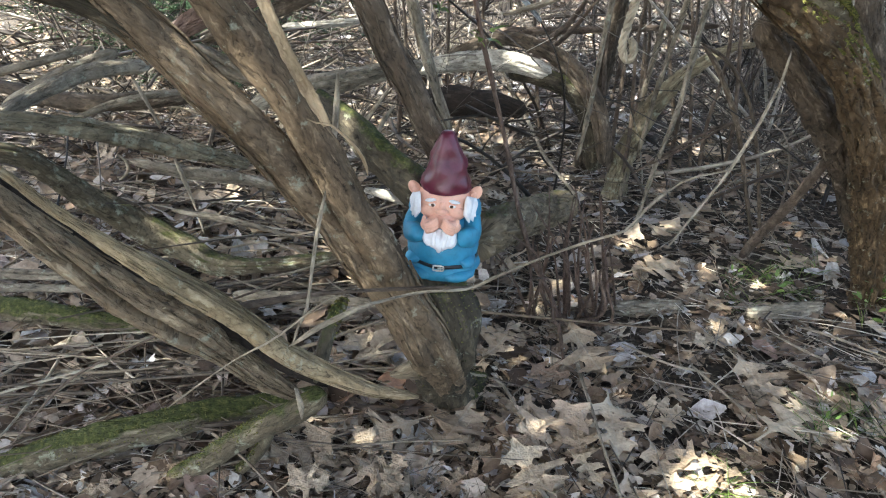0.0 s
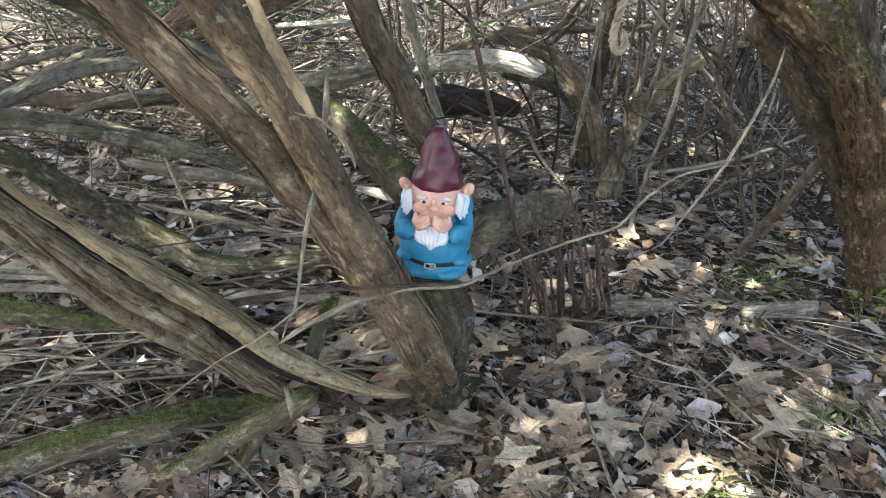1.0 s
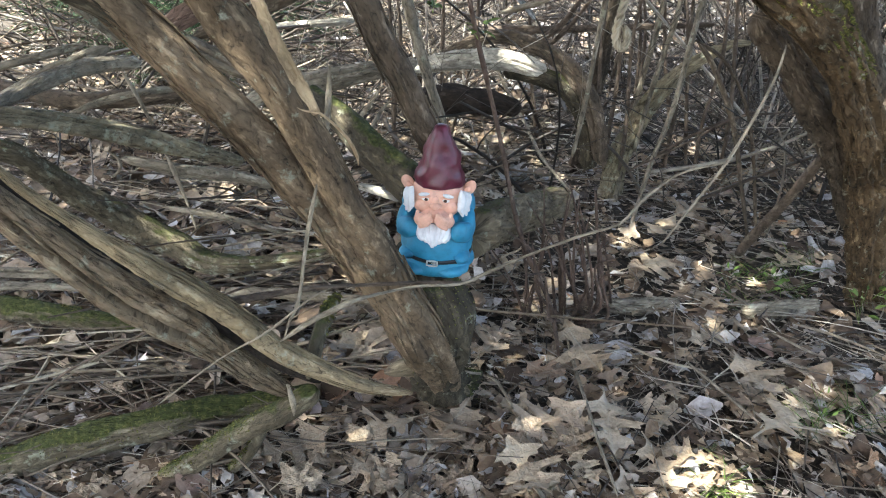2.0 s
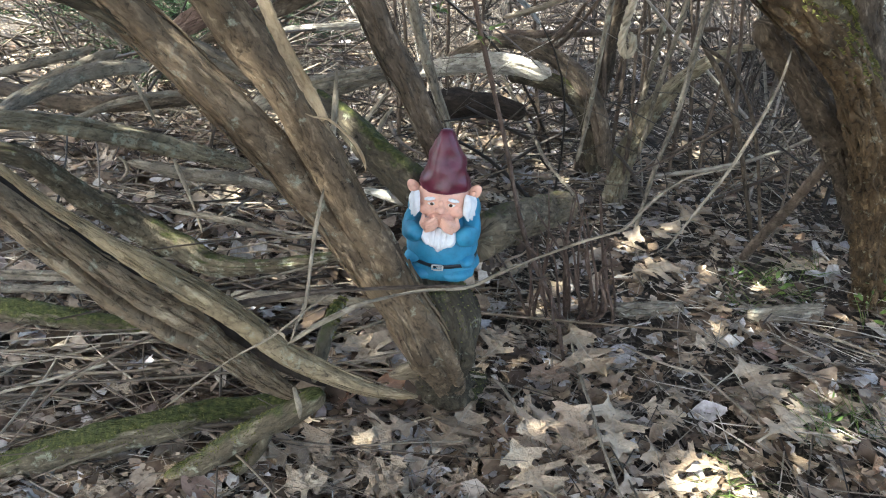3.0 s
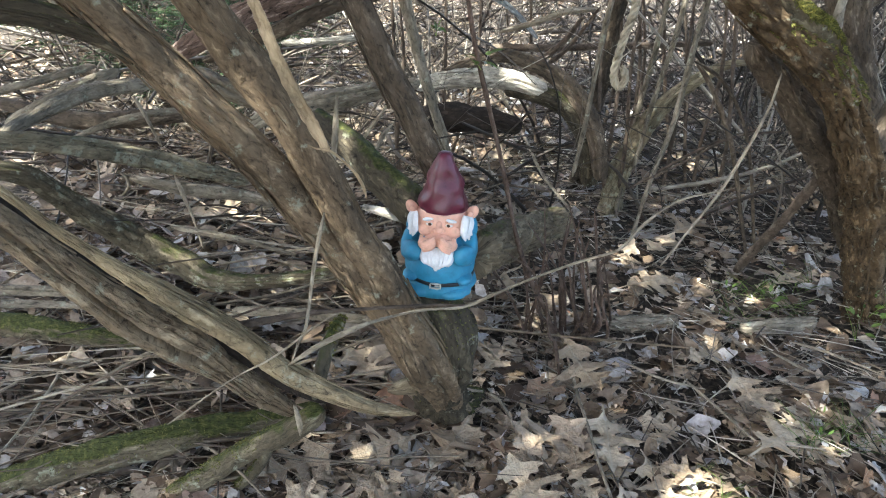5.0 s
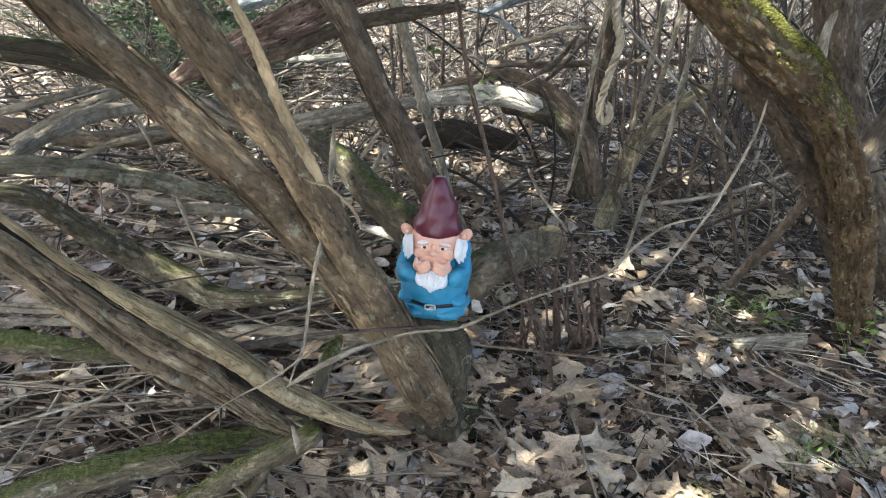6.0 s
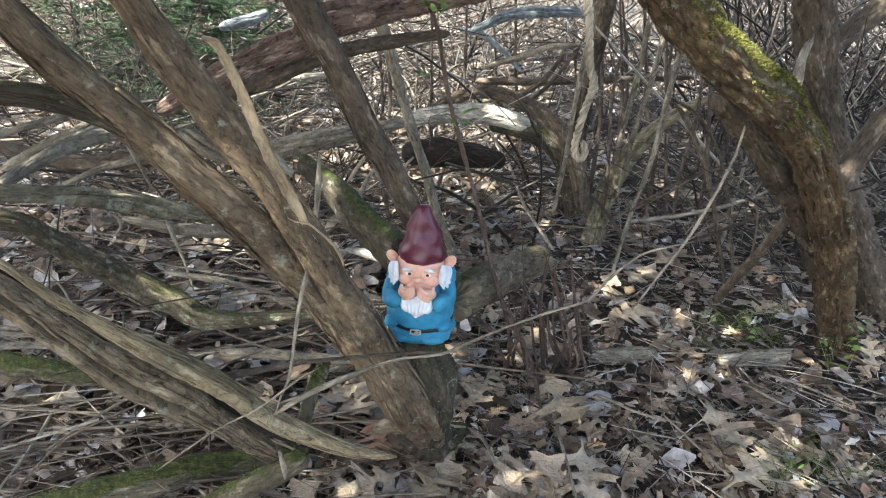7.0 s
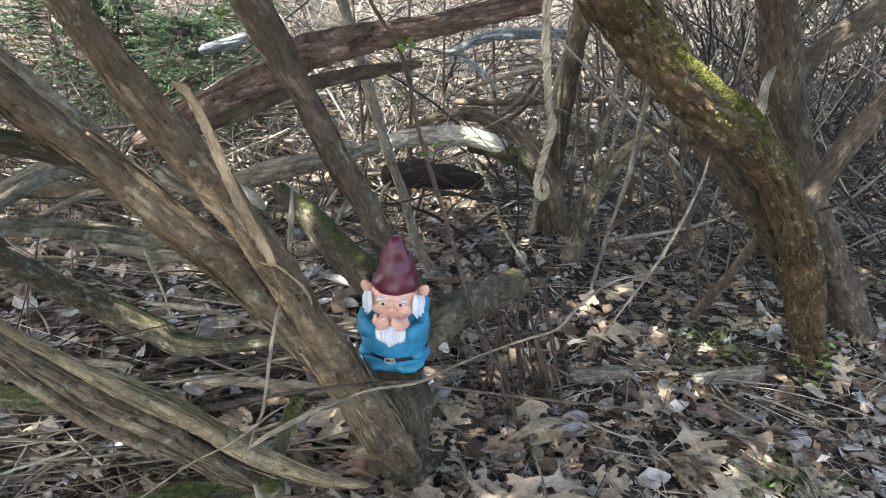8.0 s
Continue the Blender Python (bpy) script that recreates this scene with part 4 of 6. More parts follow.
limb("shrub_stem", REDTWIG, "slender red-brown shoot of a low shrub", "stem", "shoots of the low shrub", [(0.192, 1.39, 0.488, 0.0015), (0.231, 1.5, 0.325, 0.0027), (0.264, 1.798, 0, 0.0041)])
limb("shrub_stem", REDTWIG, "slender red-brown shoot of a low shrub", "stem", "shoots of the low shrub", [(0.323, 1.58, 0.372, 0.0017), (0.347, 1.59, 0.281, 0.0028), (0.406, 1.886, 0, 0.0042)])
limb("shrub_stem", REDTWIG, "slender red-brown shoot of a low shrub", "stem", "shoots of the low shrub", [(0.176, 1.53, 0.382, 0.0017), (0.168, 1.56, 0.254, 0.0029), (0.125, 1.727, 0, 0.004)])
limb("shrub_stem", REDTWIG, "slender red-brown shoot of a low shrub", "stem", "shoots of the low shrub", [(0.145, 1.55, 0.359, 0.0017), (0.166, 1.58, 0.251, 0.0029), (0.195, 1.797, 0, 0.0041)])
limb("fallen_log", DARKBARK, "shorter brown log under the reddish one", "log", "", [(-0.686, 1.5, 0.809, 0.0124), (-0.509, 1.52, 0.885, 0.0176), (-0.396, 1.54, 0.939, 0.0188), (-0.302, 1.56, 0.973, 0.0174), (-0.199, 1.6, 0.994, 0.0175), (-0.068, 1.64, 1.016, 0.0122)], flakes=10)
limb("limb", PALEBARK, "pale broken stub on the mossy trunk", "", "", [(0.763, 1.7, 1.038, 0.0068), (0.754, 1.68, 0.994, 0.0081), (0.741, 1.65, 0.946, 0.0074), (0.724, 1.6, 0.908, 0.004)], parent=MOSSY_TREE)
limb("limb", PALEBARK, "pale broken stub on the mossy trunk", "", "", [(0.78, 1.72, 1.046, 0.0082), (0.765, 1.7, 1.005, 0.0095), (0.757, 1.66, 0.958, 0.0067), (0.747, 1.62, 0.919, 0.0033)], parent=MOSSY_TREE)
limb("fallen_limb", PALEBARK, "grey pole leaning in the brush", "limb", "dead limbs", [(-1.304, 1.6, 1.069, 0.0202), (-1.237, 1.65, 0.973, 0.0211), (-1.186, 1.75, 0.843, 0.0213), (-1.113, 1.85, 0.715, 0.0187)])
limb("fallen_limb", PALEBARK, "slender grey limb bent over the pile", "limb", "dead limbs", [(-1.229, 1.45, 0.618, 0.0125), (-1.098, 1.5, 0.689, 0.018), (-1.031, 1.55, 0.721, 0.0183), (-0.983, 1.6, 0.746, 0.0142)])
limb("fallen_limb", PALEBARK, "slender grey limb bent over the pile", "limb", "dead limbs", [(-1.114, 1.5, 0.563, 0.0071), (-1.004, 1.55, 0.613, 0.0095), (-0.897, 1.6, 0.639, 0.0084), (-0.8, 1.7, 0.635, 0.0074)])
limb("fallen_limb", PALEBARK, "pale weathered limb in the brush pile", "limb", "dead limbs", [(-0.784, 1.9, 0.532, 0.018), (-0.687, 1.95, 0.578, 0.0279), (-0.551, 2, 0.616, 0.0252), (-0.388, 2.1, 0.643, 0.0216)])
limb("fallen_limb", PALEWOOD, "splintered pale wood beside the trunk", "limb", "dead limbs", [(-0.348, 1.1, 0.853, 0.0058), (-0.296, 1.08, 0.842, 0.0105), (-0.257, 1.06, 0.826, 0.0055)])
limb("half", SPLITWOOD, "pale barkless upper half", "", "", [(-0.518, 0.62, 0.842, 0.0059), (-0.494, 0.635, 0.811, 0.006), (-0.457, 0.66, 0.756, 0.007), (-0.421, 0.695, 0.698, 0.0104), (-0.38, 0.735, 0.637, 0.0166), (-0.343, 0.78, 0.575, 0.0218), (-0.297, 0.825, 0.504, 0.0204), (-0.249, 0.87, 0.42, 0.0208), (-0.185, 0.9, 0.367, 0.0186), (-0.109, 0.925, 0.325, 0.014), (-0.028, 0.95, 0.304, 0.0061)], parent=SPLIT_LOG, flakes=45, rough=0.26)
# added strip whose near-black colour paints the shade between the two halves
limb("crack_shade", GAPBLACK, "near-black strip added as shade inside the crack", "", "", [(-0.565, 0.66, 0.808, 0.0084), (-0.553, 0.69, 0.768, 0.0088), (-0.516, 0.72, 0.705, 0.0092), (-0.474, 0.755, 0.638, 0.0106), (-0.431, 0.8, 0.568, 0.0112), (-0.384, 0.84, 0.506, 0.0109), (-0.333, 0.885, 0.426, 0.0116), (-0.274, 0.92, 0.353, 0.0121), (-0.201, 0.94, 0.306, 0.0093)], parent=SPLIT_LOG)
limb("long_twig", TWIG, "small curled bleached twig", "twig", "loose twigs", [(-1.041, 1.6, 0.458, 0.0028), (-1.026, 1.61, 0.442, 0.0042), (-1.026, 1.62, 0.411, 0.0042), (-1.054, 1.63, 0.379, 0.0036), (-1.07, 1.63, 0.37, 0.0022)])
limb("long_twig", TWIG, "pale hooked strip of dry bark", "twig", "loose twigs", [(-0.211, 1.93, 0.605, 0.0039), (-0.234, 1.92, 0.577, 0.0055), (-0.245, 1.92, 0.534, 0.0047), (-0.243, 1.93, 0.497, 0.0024)])
limb("long_twig", TWIG, "frayed pale curl of bark fibre", "twig", "loose twigs", [(0.914, 1.87, 0.609, 0.0046), (0.879, 1.88, 0.595, 0.004), (0.856, 1.88, 0.575, 0.0033), (0.842, 1.88, 0.552, 0.002)])
limb("long_twig", TWIG, "frayed pale curl of bark fibre", "twig", "loose twigs", [(0.92, 1.87, 0.597, 0.0052), (0.887, 1.88, 0.586, 0.004), (0.87, 1.88, 0.564, 0.0026), (0.882, 1.88, 0.54, 0.002)])
limb("long_twig", DARKTWIG, "thin arching dark bramble stem", "twig", "loose twigs", [(0.457, 2.5, 0.237, 0.0047), (0.591, 2.55, 0.323, 0.0055), (0.744, 2.6, 0.411, 0.0055), (0.937, 2.65, 0.483, 0.0046)])
limb("long_twig", DARKTWIG, "thin arching dark bramble stem", "twig", "loose twigs", [(0.513, 2.5, 0.276, 0.0047), (0.666, 2.55, 0.359, 0.0046), (0.816, 2.6, 0.445, 0.0046), (1, 2.65, 0.47, 0.0037)])
limb("long_twig", TWIG, "long thin stalk over the leaves", "twig", "loose twigs", [(0.911, 1.814, 0.06, 0.0036), (1.007, 1.775, 0.06, 0.0042), (1.114, 1.701, 0.06, 0.0033)])
limb("long_twig", TWIG, "long thin stalk over the leaves", "twig", "loose twigs", [(0.834, 1.749, 0.06, 0.0028), (0.937, 1.677, 0.05, 0.0033), (1.051, 1.632, 0.05, 0.0026)])
limb("long_twig", TWIG, "thin pale straw between the limbs", "twig", "loose twigs", [(-0.437, 1, 0.455, 0.0018), (-0.321, 1.05, 0.469, 0.0024), (-0.207, 1.12, 0.494, 0.0015)])
limb("long_twig", TWIG, "short pale broken stick", "twig", "loose twigs", [(-0.328, 1.6, 0.496, 0.0039), (-0.31, 1.62, 0.538, 0.0046), (-0.294, 1.7, 0.601, 0.0053), (-0.276, 1.75, 0.628, 0.004)])
limb("long_twig", TWIG, "short pale broken stick", "twig", "loose twigs", [(-0.418, 1.9, 0.51, 0.0045), (-0.382, 1.9, 0.565, 0.0059), (-0.331, 1.9, 0.637, 0.0043)])
limb("long_twig", TWIG, "curved straw on the leaf bed", "twig", "loose twigs", [(-0.019, 1.417, 0.04, 0.0026), (0.016, 1.379, 0.05, 0.0038), (0.056, 1.393, 0.04, 0.0026)])
limb("long_twig", TWIG, "curved straw on the leaf bed", "twig", "loose twigs", [(0.075, 1.363, 0.06, 0.0031), (0.107, 1.335, 0.06, 0.0043), (0.157, 1.251, 0.05, 0.0029)])
limb("long_twig", TWIG, "torn pale splinter of bark", "twig", "loose twigs", [(-0.225, 0.85, 0.364, 0.0034), (-0.223, 0.86, 0.32, 0.0053), (-0.227, 0.87, 0.28, 0.0018)])
limb("long_twig", DARKTWIG, "dark thin stick crossing the thicket", "twig", "loose twigs", [(0.017, 2.9, 0.536, 0.0073), (0.144, 2.9, 0.649, 0.0081), (0.222, 2.9, 0.753, 0.007), (0.276, 2.9, 0.841, 0.0059)])
limb("long_twig", DARKTWIG, "dark thin stick crossing the thicket", "twig", "loose twigs", [(-0.012, 3, 0.555, 0.0101), (0.132, 3, 0.667, 0.011), (0.22, 3, 0.795, 0.0086)])
limb("long_twig", TWIG, "grey pole lying across the far brush", "twig", "loose twigs", [(-0.134, 3.1, 0.694, 0.0103), (0.019, 3.1, 0.742, 0.0136), (0.143, 3.1, 0.794, 0.0134), (0.292, 3.15, 0.806, 0.0101)])
limb("long_twig", DARKTWIG, "dark pole lying across the far brush", "twig", "loose twigs", [(-0.183, 3.1, 0.626, 0.0161), (0.078, 3.1, 0.638, 0.0182), (0.359, 3.15, 0.657, 0.0159), (0.789, 3.2, 0.691, 0.0114)])
# added log shape, painted near-black in place of the hollow's deep shade
limb("old_log", GAPBLACK, "near-black log shape added as shade in the hollow", "log", "", [(-0.376, 2.5, 0.434, 0.0432), (-0.245, 2.5, 0.456, 0.0598), (-0.094, 2.5, 0.454, 0.0529), (0.034, 2.5, 0.438, 0.0316)])
# ---- end of limbs

# ---- leaf litter
def oak_leaf_mesh(seed, fine=True):
    """A pointed-lobed oak leaf, 1 long, lying along +x with its stalk at the origin, curled and cupped."""
    rng = random.Random(seed)
    outline = [(0.06, 0.012), (0.14, 0.05), (0.21, 0.09), (0.28, 0.23), (0.345, 0.29), (0.35, 0.21), (0.395, 0.21), (0.365, 0.12), (0.405, 0.075), (0.47, 0.08), (0.545, 0.28), (0.60, 0.385),
               (0.62, 0.31), (0.675, 0.33), (0.645, 0.21), (0.605, 0.11), (0.655, 0.075), (0.72, 0.09), (0.79, 0.22), (0.84, 0.26), (0.845, 0.18), (0.89, 0.16), (0.835, 0.085), (0.90, 0.06), (1.0, 0.01)]
    curl, cup, twist, wave = rng.uniform(-0.3, 0.9), rng.uniform(-0.35, 0.5), rng.uniform(-0.4, 0.4), rng.uniform(0, 6)
    rows = [[], [], []]
    n = len(outline)
    for k, side in enumerate((-1, 0, 1)):
        swell, shift = rng.uniform(0.85, 1.15), rng.uniform(-0.025, 0.025)
        for i, (ox, oy) in enumerate(outline):
            rib = 0.06 + 0.94 * i / (n - 1)
            x = rib if side == 0 else ox + shift * math.sin(math.pi * ox) + rng.gauss(0, 0.006)
            y = side * oy * swell * rng.uniform(0.95, 1.05)
            z = curl * (x - 0.5) ** 2 * 0.5 + cup * abs(y) * 0.5 + twist * y * (x - 0.5) + 0.05 * math.sin(x * 9 + wave + side) * abs(side)
            rows[k].append((x, y, z))
    b = Build()
    faces = []
    for i in range(n - 1):
        faces += [(i, i + 1, n + i + 1, n + i), (n + i, n + i + 1, 2 * n + i + 1, 2 * n + i)]
    b.add(rows[0] + rows[1] + rows[2], faces)
    s = 0.012
    b.add([(-0.12, -s, -0.02), (-0.12, s, -0.02), (0.12, s, 0.004), (0.12, -s, 0.004)], [(0, 1, 2, 3)])
    return b


def to_ground(x, y, lift):
    return float(ground_height(np.float64(x), np.float64(y))) + lift


OAK_MESHES = [oak_leaf_mesh(k).mesh("oak_leaf", [OAK]) for k in range(9)]


def lay_leaf(x, y, size, heading, lift=0.012, tilt=(0, 0), label="dry tan oak leaf with pointed lobes", k=0):
    ob = thing("oak_leaf", OAK_MESHES[k % len(OAK_MESHES)], label, "leaf", "fallen oak leaves")
    ob.matrix_world = pose(x, y, to_ground(x, y, lift), tilt[0], tilt[1], heading) @ Matrix.Diagonal((size, size, size, 1))
    return ob


# the large leaves that lie on top: stalk, tip, height and tilt of each
FRONT_LEAVES = (
    (0.329, 1.317, 0.151, 1.178, 0.05, 4, -6, "large tan oak leaf lying flat in front"),
    (0.366, 1.396, 0.383, 1.191, 0.05, -4, 6, "large tan oak leaf beside its twin"),
    (0.137, 1.165, 0.251, 1.01, 0.045, 6, 4, "large tan oak leaf with deep lobes"),
    (0.603, 1.187, 0.48, 1.231, 0.05, 6, 8, "sunlit yellow-tan oak leaf"),
    (0.653, 1.175, 0.576, 1.231, 0.04, 8, 8, "sunlit yellow-tan oak leaf"),
    (0.25, 1.632, 0.403, 1.34, 0.1, 14, 16, "brown oak leaf propped on the shoots"),
    (0.699, 1.609, 0.775, 1.426, 0.05, 8, 8, "dry tan oak leaf with pointed lobes"),
    (0.711, 1.296, 0.873, 1.469, 0.06, 24, 12, "reddish brown oak leaf standing on edge"),
    (0.278, 1.174, 0.347, 1.086, 0.03, 8, -8, "dry tan oak leaf with pointed lobes"),
    (0.151, 1.494, 0.273, 1.424, 0.03, 10, -8, "dry tan oak leaf with pointed lobes"),
    (0.459, 1.272, 0.516, 1.108, 0.03, 8, 6, "dry tan oak leaf with pointed lobes"),
)
LEFT_LEAVES = (
    (-0.235, 1.108, -0.37, 0.965, 0.05, 8, -8, "large tan oak leaf with deep lobes"),
    (-0.07, 1.206, -0.219, 1.092, 0.05, -8, 8, "crumpled grey-tan oak leaf"),
    (-0.185, 1.051, -0.065, 0.965, 0.045, 6, 4, "large tan oak leaf with deep lobes"),
    (-0.03, 1.092, 0.039, 1.309, 0.04, 8, 6, "dry tan oak leaf with pointed lobes"),
    (-0.062, 1.32, 0.036, 1.441, 0.03, 8, 6, "dry tan oak leaf with pointed lobes"),
    (-0.697, 1.162, -0.62, 1.227, 0.08, 14, 8, "pale crumpled oak leaf"),
    (-0.908, 1.267, -0.881, 1.385, 0.06, 14, 8, "pale crumpled oak leaf"),
    (-0.836, 1.11, -0.752, 1.171, 0.05, 12, -10, "crumpled grey-tan oak leaf"),
    (-0.61, 1.282, -0.513, 1.221, 0.05, 8, 8, "dry tan oak leaf with pointed lobes"),
    (-0.354, 1.493, -0.195, 1.382, 0.05, 8, 12, "crumpled grey-tan oak leaf"),
    (-0.306, 0.93, -0.239, 1.055, 0.03, 6, 6, "dry tan oak leaf with pointed lobes"),
    (-0.714, 0.833, -0.65, 0.909, 0.03, 6, 6, "crumpled grey-tan oak leaf"),
)
BACK_LEAVES = (
    (-1.162, 2.075, -0.965, 2.2, 0.12, 16, -8, "pale curled oak leaf under the limbs"),
    (0.668, 2.514, 0.479, 2.238, 0.05, 8, -6, "pale oak leaf in the shade"),
    (0.444, 2.043, 0.622, 2.18, 0.04, 8, 6, "pale oak leaf in the shade"),
    (0.655, 2.566, 0.977, 2.9, 0.05, 10, 6, "broad brown leaf in the shade"),
    (0.859, 3.4, 1.099, 3.812, 0.05, 10, 6, "broad brown leaf in the shade"),
    (-0.868, 1.997, -0.827, 2.204, 0.06, 8, 8, "pale curled oak leaf under the limbs"),
    (-1.033, 2.303, -0.976, 2.446, 0.06, 8, 8, "pale curled oak leaf under the limbs"),
    (0.6, 1.686, 0.718, 1.744, 0.03, 8, 6, "dry tan oak leaf with pointed lobes"),
    (0.656, 1.993, 0.74, 1.874, 0.03, 8, 6, "dry tan oak leaf with pointed lobes"),
    (0.241, 1.982, 0.177, 1.818, 0.04, 8, 6, "dry tan oak leaf with pointed lobes"),
    (0.033, 1.452, 0.093, 1.604, 0.04, 8, 6, "pale oak leaf in the shade"),
)
for k, (x, y, tip_x, tip_y, lift, tx, ty, label) in enumerate(FRONT_LEAVES + LEFT_LEAVES + BACK_LEAVES):
    size = min(0.23, math.hypot(tip_x - x, tip_y - y))
    lay_leaf(x, y, size, math.degrees(math.atan2(tip_y - y, tip_x - x)), lift + 0.012, (tx * 0.4, ty * 0.4), label, k)
rng = random.Random(11)
for k in range(60):
    y = rng.uniform(0.92, 1.75)
    x = rng.uniform(-0.55, 0.6) * (0.6 + 0.6 * y) + 0.12
    lay_leaf(x, y, rng.uniform(0.09, 0.16), rng.uniform(0, 360), rng.uniform(0.006, 0.022), (rng.gauss(0, 14), rng.gauss(0, 14)), k=rng.randrange(9))
for k in range(190):
    y = 0.85 + 2.6 * rng.random() ** 1.3
    x = rng.uniform(-0.75, 0.7) * (0.75 + 0.5 * y) + 0.12
    lay_leaf(x, y, rng.uniform(0.07, 0.15), rng.uniform(0, 360), rng.uniform(0.006, 0.03), (rng.gauss(0, 16), rng.gauss(0, 16)), k=rng.randrange(9))


def scatter_leaves():
    """The deep bed of old leaves, too many to count."""
    rng = random.Random(5)
    b = Build()
    shapes = []
    for s in range(6):
        r2 = random.Random(60 + s)
        vs, fs = [], []
        w0, c, cup = r2.uniform(0.22, 0.38), r2.uniform(-0.5, 0.8), r2.uniform(-0.6, 0.8)
        for i in range(5):
            t = i / 4
            w = w0 * math.sin(math.pi * (0.06 + 0.88 * t)) * r2.uniform(0.7, 1.25)
            for side in (-1, 0, 1):
                vs.append((t - 0.5, side * w, c * (t - 0.5) ** 2 * 0.5 + cup * abs(side) * w * 0.5 + r2.uniform(-0.04, 0.04)))
        for i in range(4):
            for e in range(2):
                q = i * 3 + e
                fs.append((q, q + 3, q + 4, q + 1))
        shapes.append((np.array(vs), fs))
    for s in range(3):
        o = oak_leaf_mesh(200 + s)
        v = np.concatenate(o.v)
        shapes.append((v - (0.5, 0, 0), list(o.f)))
    for _ in range(14000):
        y = 0.6 + 11.0 * rng.random() ** 1.8
        x = rng.uniform(-0.85, 0.85) * (0.9 + 0.75 * y) + 0.15
        vs, fs = shapes[rng.choice((0, 1, 2, 3, 4, 5, 6, 7, 8))]
        size = rng.choice((0.022, 0.03, 0.04, 0.055, 0.07)) * rng.uniform(0.8, 1.25) * (1 + 0.12 * y) * (1.6 if len(vs) > 20 else 1.0)
        m = np.array(Euler((rng.gauss(0, 0.35), rng.gauss(0, 0.35), rng.uniform(0, 6.28))).to_matrix())
        b.add(vs @ m.T * size + (x, y, to_ground(x, y, rng.uniform(0.002, 0.024))), fs)
    for _ in range(15000):
        x, y = rng.uniform(-7, 7), rng.uniform(-5, 9)
        if y > 0.7 and abs(x - 0.15) < 0.7 + 0.55 * y:
            continue
        vs, fs = shapes[rng.randrange(9)]
        m = np.array(Euler((rng.gauss(0, 0.3), rng.gauss(0, 0.3), rng.uniform(0, 6.28))).to_matrix())
        b.add(vs @ m.T * rng.uniform(0.07, 0.16) + (x, y, to_ground(x, y, rng.uniform(0.0, 0.03))), fs)
    # crumbled leaf and bark between the whole leaves
    for _ in range(9000):
        y = 0.85 + 2.4 * rng.random() ** 1.3
        x = rng.uniform(-0.75, 0.8) * (0.8 + 0.62 * y) + 0.15
        size, a = rng.uniform(0.006, 0.02), rng.uniform(0, 6.28)
        c, d, e = math.cos(a) * size, math.sin(a) * size, rng.uniform(0.3, 0.9)
        z = to_ground(x, y, rng.uniform(0.006, 0.028))
        t = rng.gauss(0, 0.35) * size
        b.add([(x - c, y - d, z - t), (x + d * e * 0.6, y - c * e * 0.6, z), (x + c, y + d, z + t), (x - d * e, y + c * e, z + rng.uniform(0, 0.006))], [(0, 1, 2, 3)])
    # leaves caught on the brush
    for _ in range(1900):
        y = rng.uniform(1.2, 4.5)
        x = rng.uniform(-1.1, 0.0) * (0.35 + 0.6 * y)
        vs, fs = shapes[rng.randrange(9)]
        size = rng.uniform(0.05, 0.11) * (1.4 if len(vs) > 20 else 1.0)
        m = np.array(Euler((rng.gauss(0, 0.4), rng.gauss(0, 0.4), rng.uniform(0, 6.28))).to_matrix())
        b.add(vs @ m.T * size + (x, y, to_ground(x, y, rng.uniform(0.02, 0.08 + 0.05 * max(0.0, min(y, 3.2) - 1.1)))), fs)
    thing("leaf_litter", b.mesh("leaf_litter", [LEAF]), "bed of dry brown and grey-lilac dead leaves", "leaves", kind="stuff")


def sliver(b, p, d, length, r, bend, sides=3, parts=5, mat=0):
    """A thin stalk from p along d, sagging or arching by bend."""
    dx, dy, dz = d
    k = math.sqrt(dx * dx + dy * dy + dz * dz)
    dx, dy, dz = dx / k, dy / k, dz / k
    sx, sy, sz = dy - 0.2 * dz, 0.1 * dz - dx, 0.2 * dx - 0.1 * dy
    k = math.sqrt(sx * sx + sy * sy + sz * sz) + 1e-9
    sx, sy, sz = sx / k, sy / k, sz / k
    ux, uy, uz = sy * dz - sz * dy, sz * dx - sx * dz, sx * dy - sy * dx
    ring = [(math.cos(q), math.sin(q), q) for q in (j * 2 * math.pi / sides for j in range(sides))]
    vs, uv = [], []
    for i in range(parts + 1):
        t = i / parts
        cx, cy, cz = p[0] + dx * length * t + bend[0] * t * t, p[1] + dy * length * t + bend[1] * t * t, p[2] + dz * length * t + bend[2] * t * t
        w = r * (1 - 0.6 * t)
        for co, si, q in ring:
            vs.append((cx + (co * sx + si * ux) * w, cy + (co * sy + si * uy) * w, cz + (co * sz + si * uz) * w))
            uv.append((q * r, t * length))
    fs = [(i * sides + j, i * sides + (j + 1) % sides, (i + 1) * sides + (j + 1) % sides, (i + 1) * sides + j) for i in range(parts) for j in range(sides)]
    b.add(vs, fs, uv, mat)


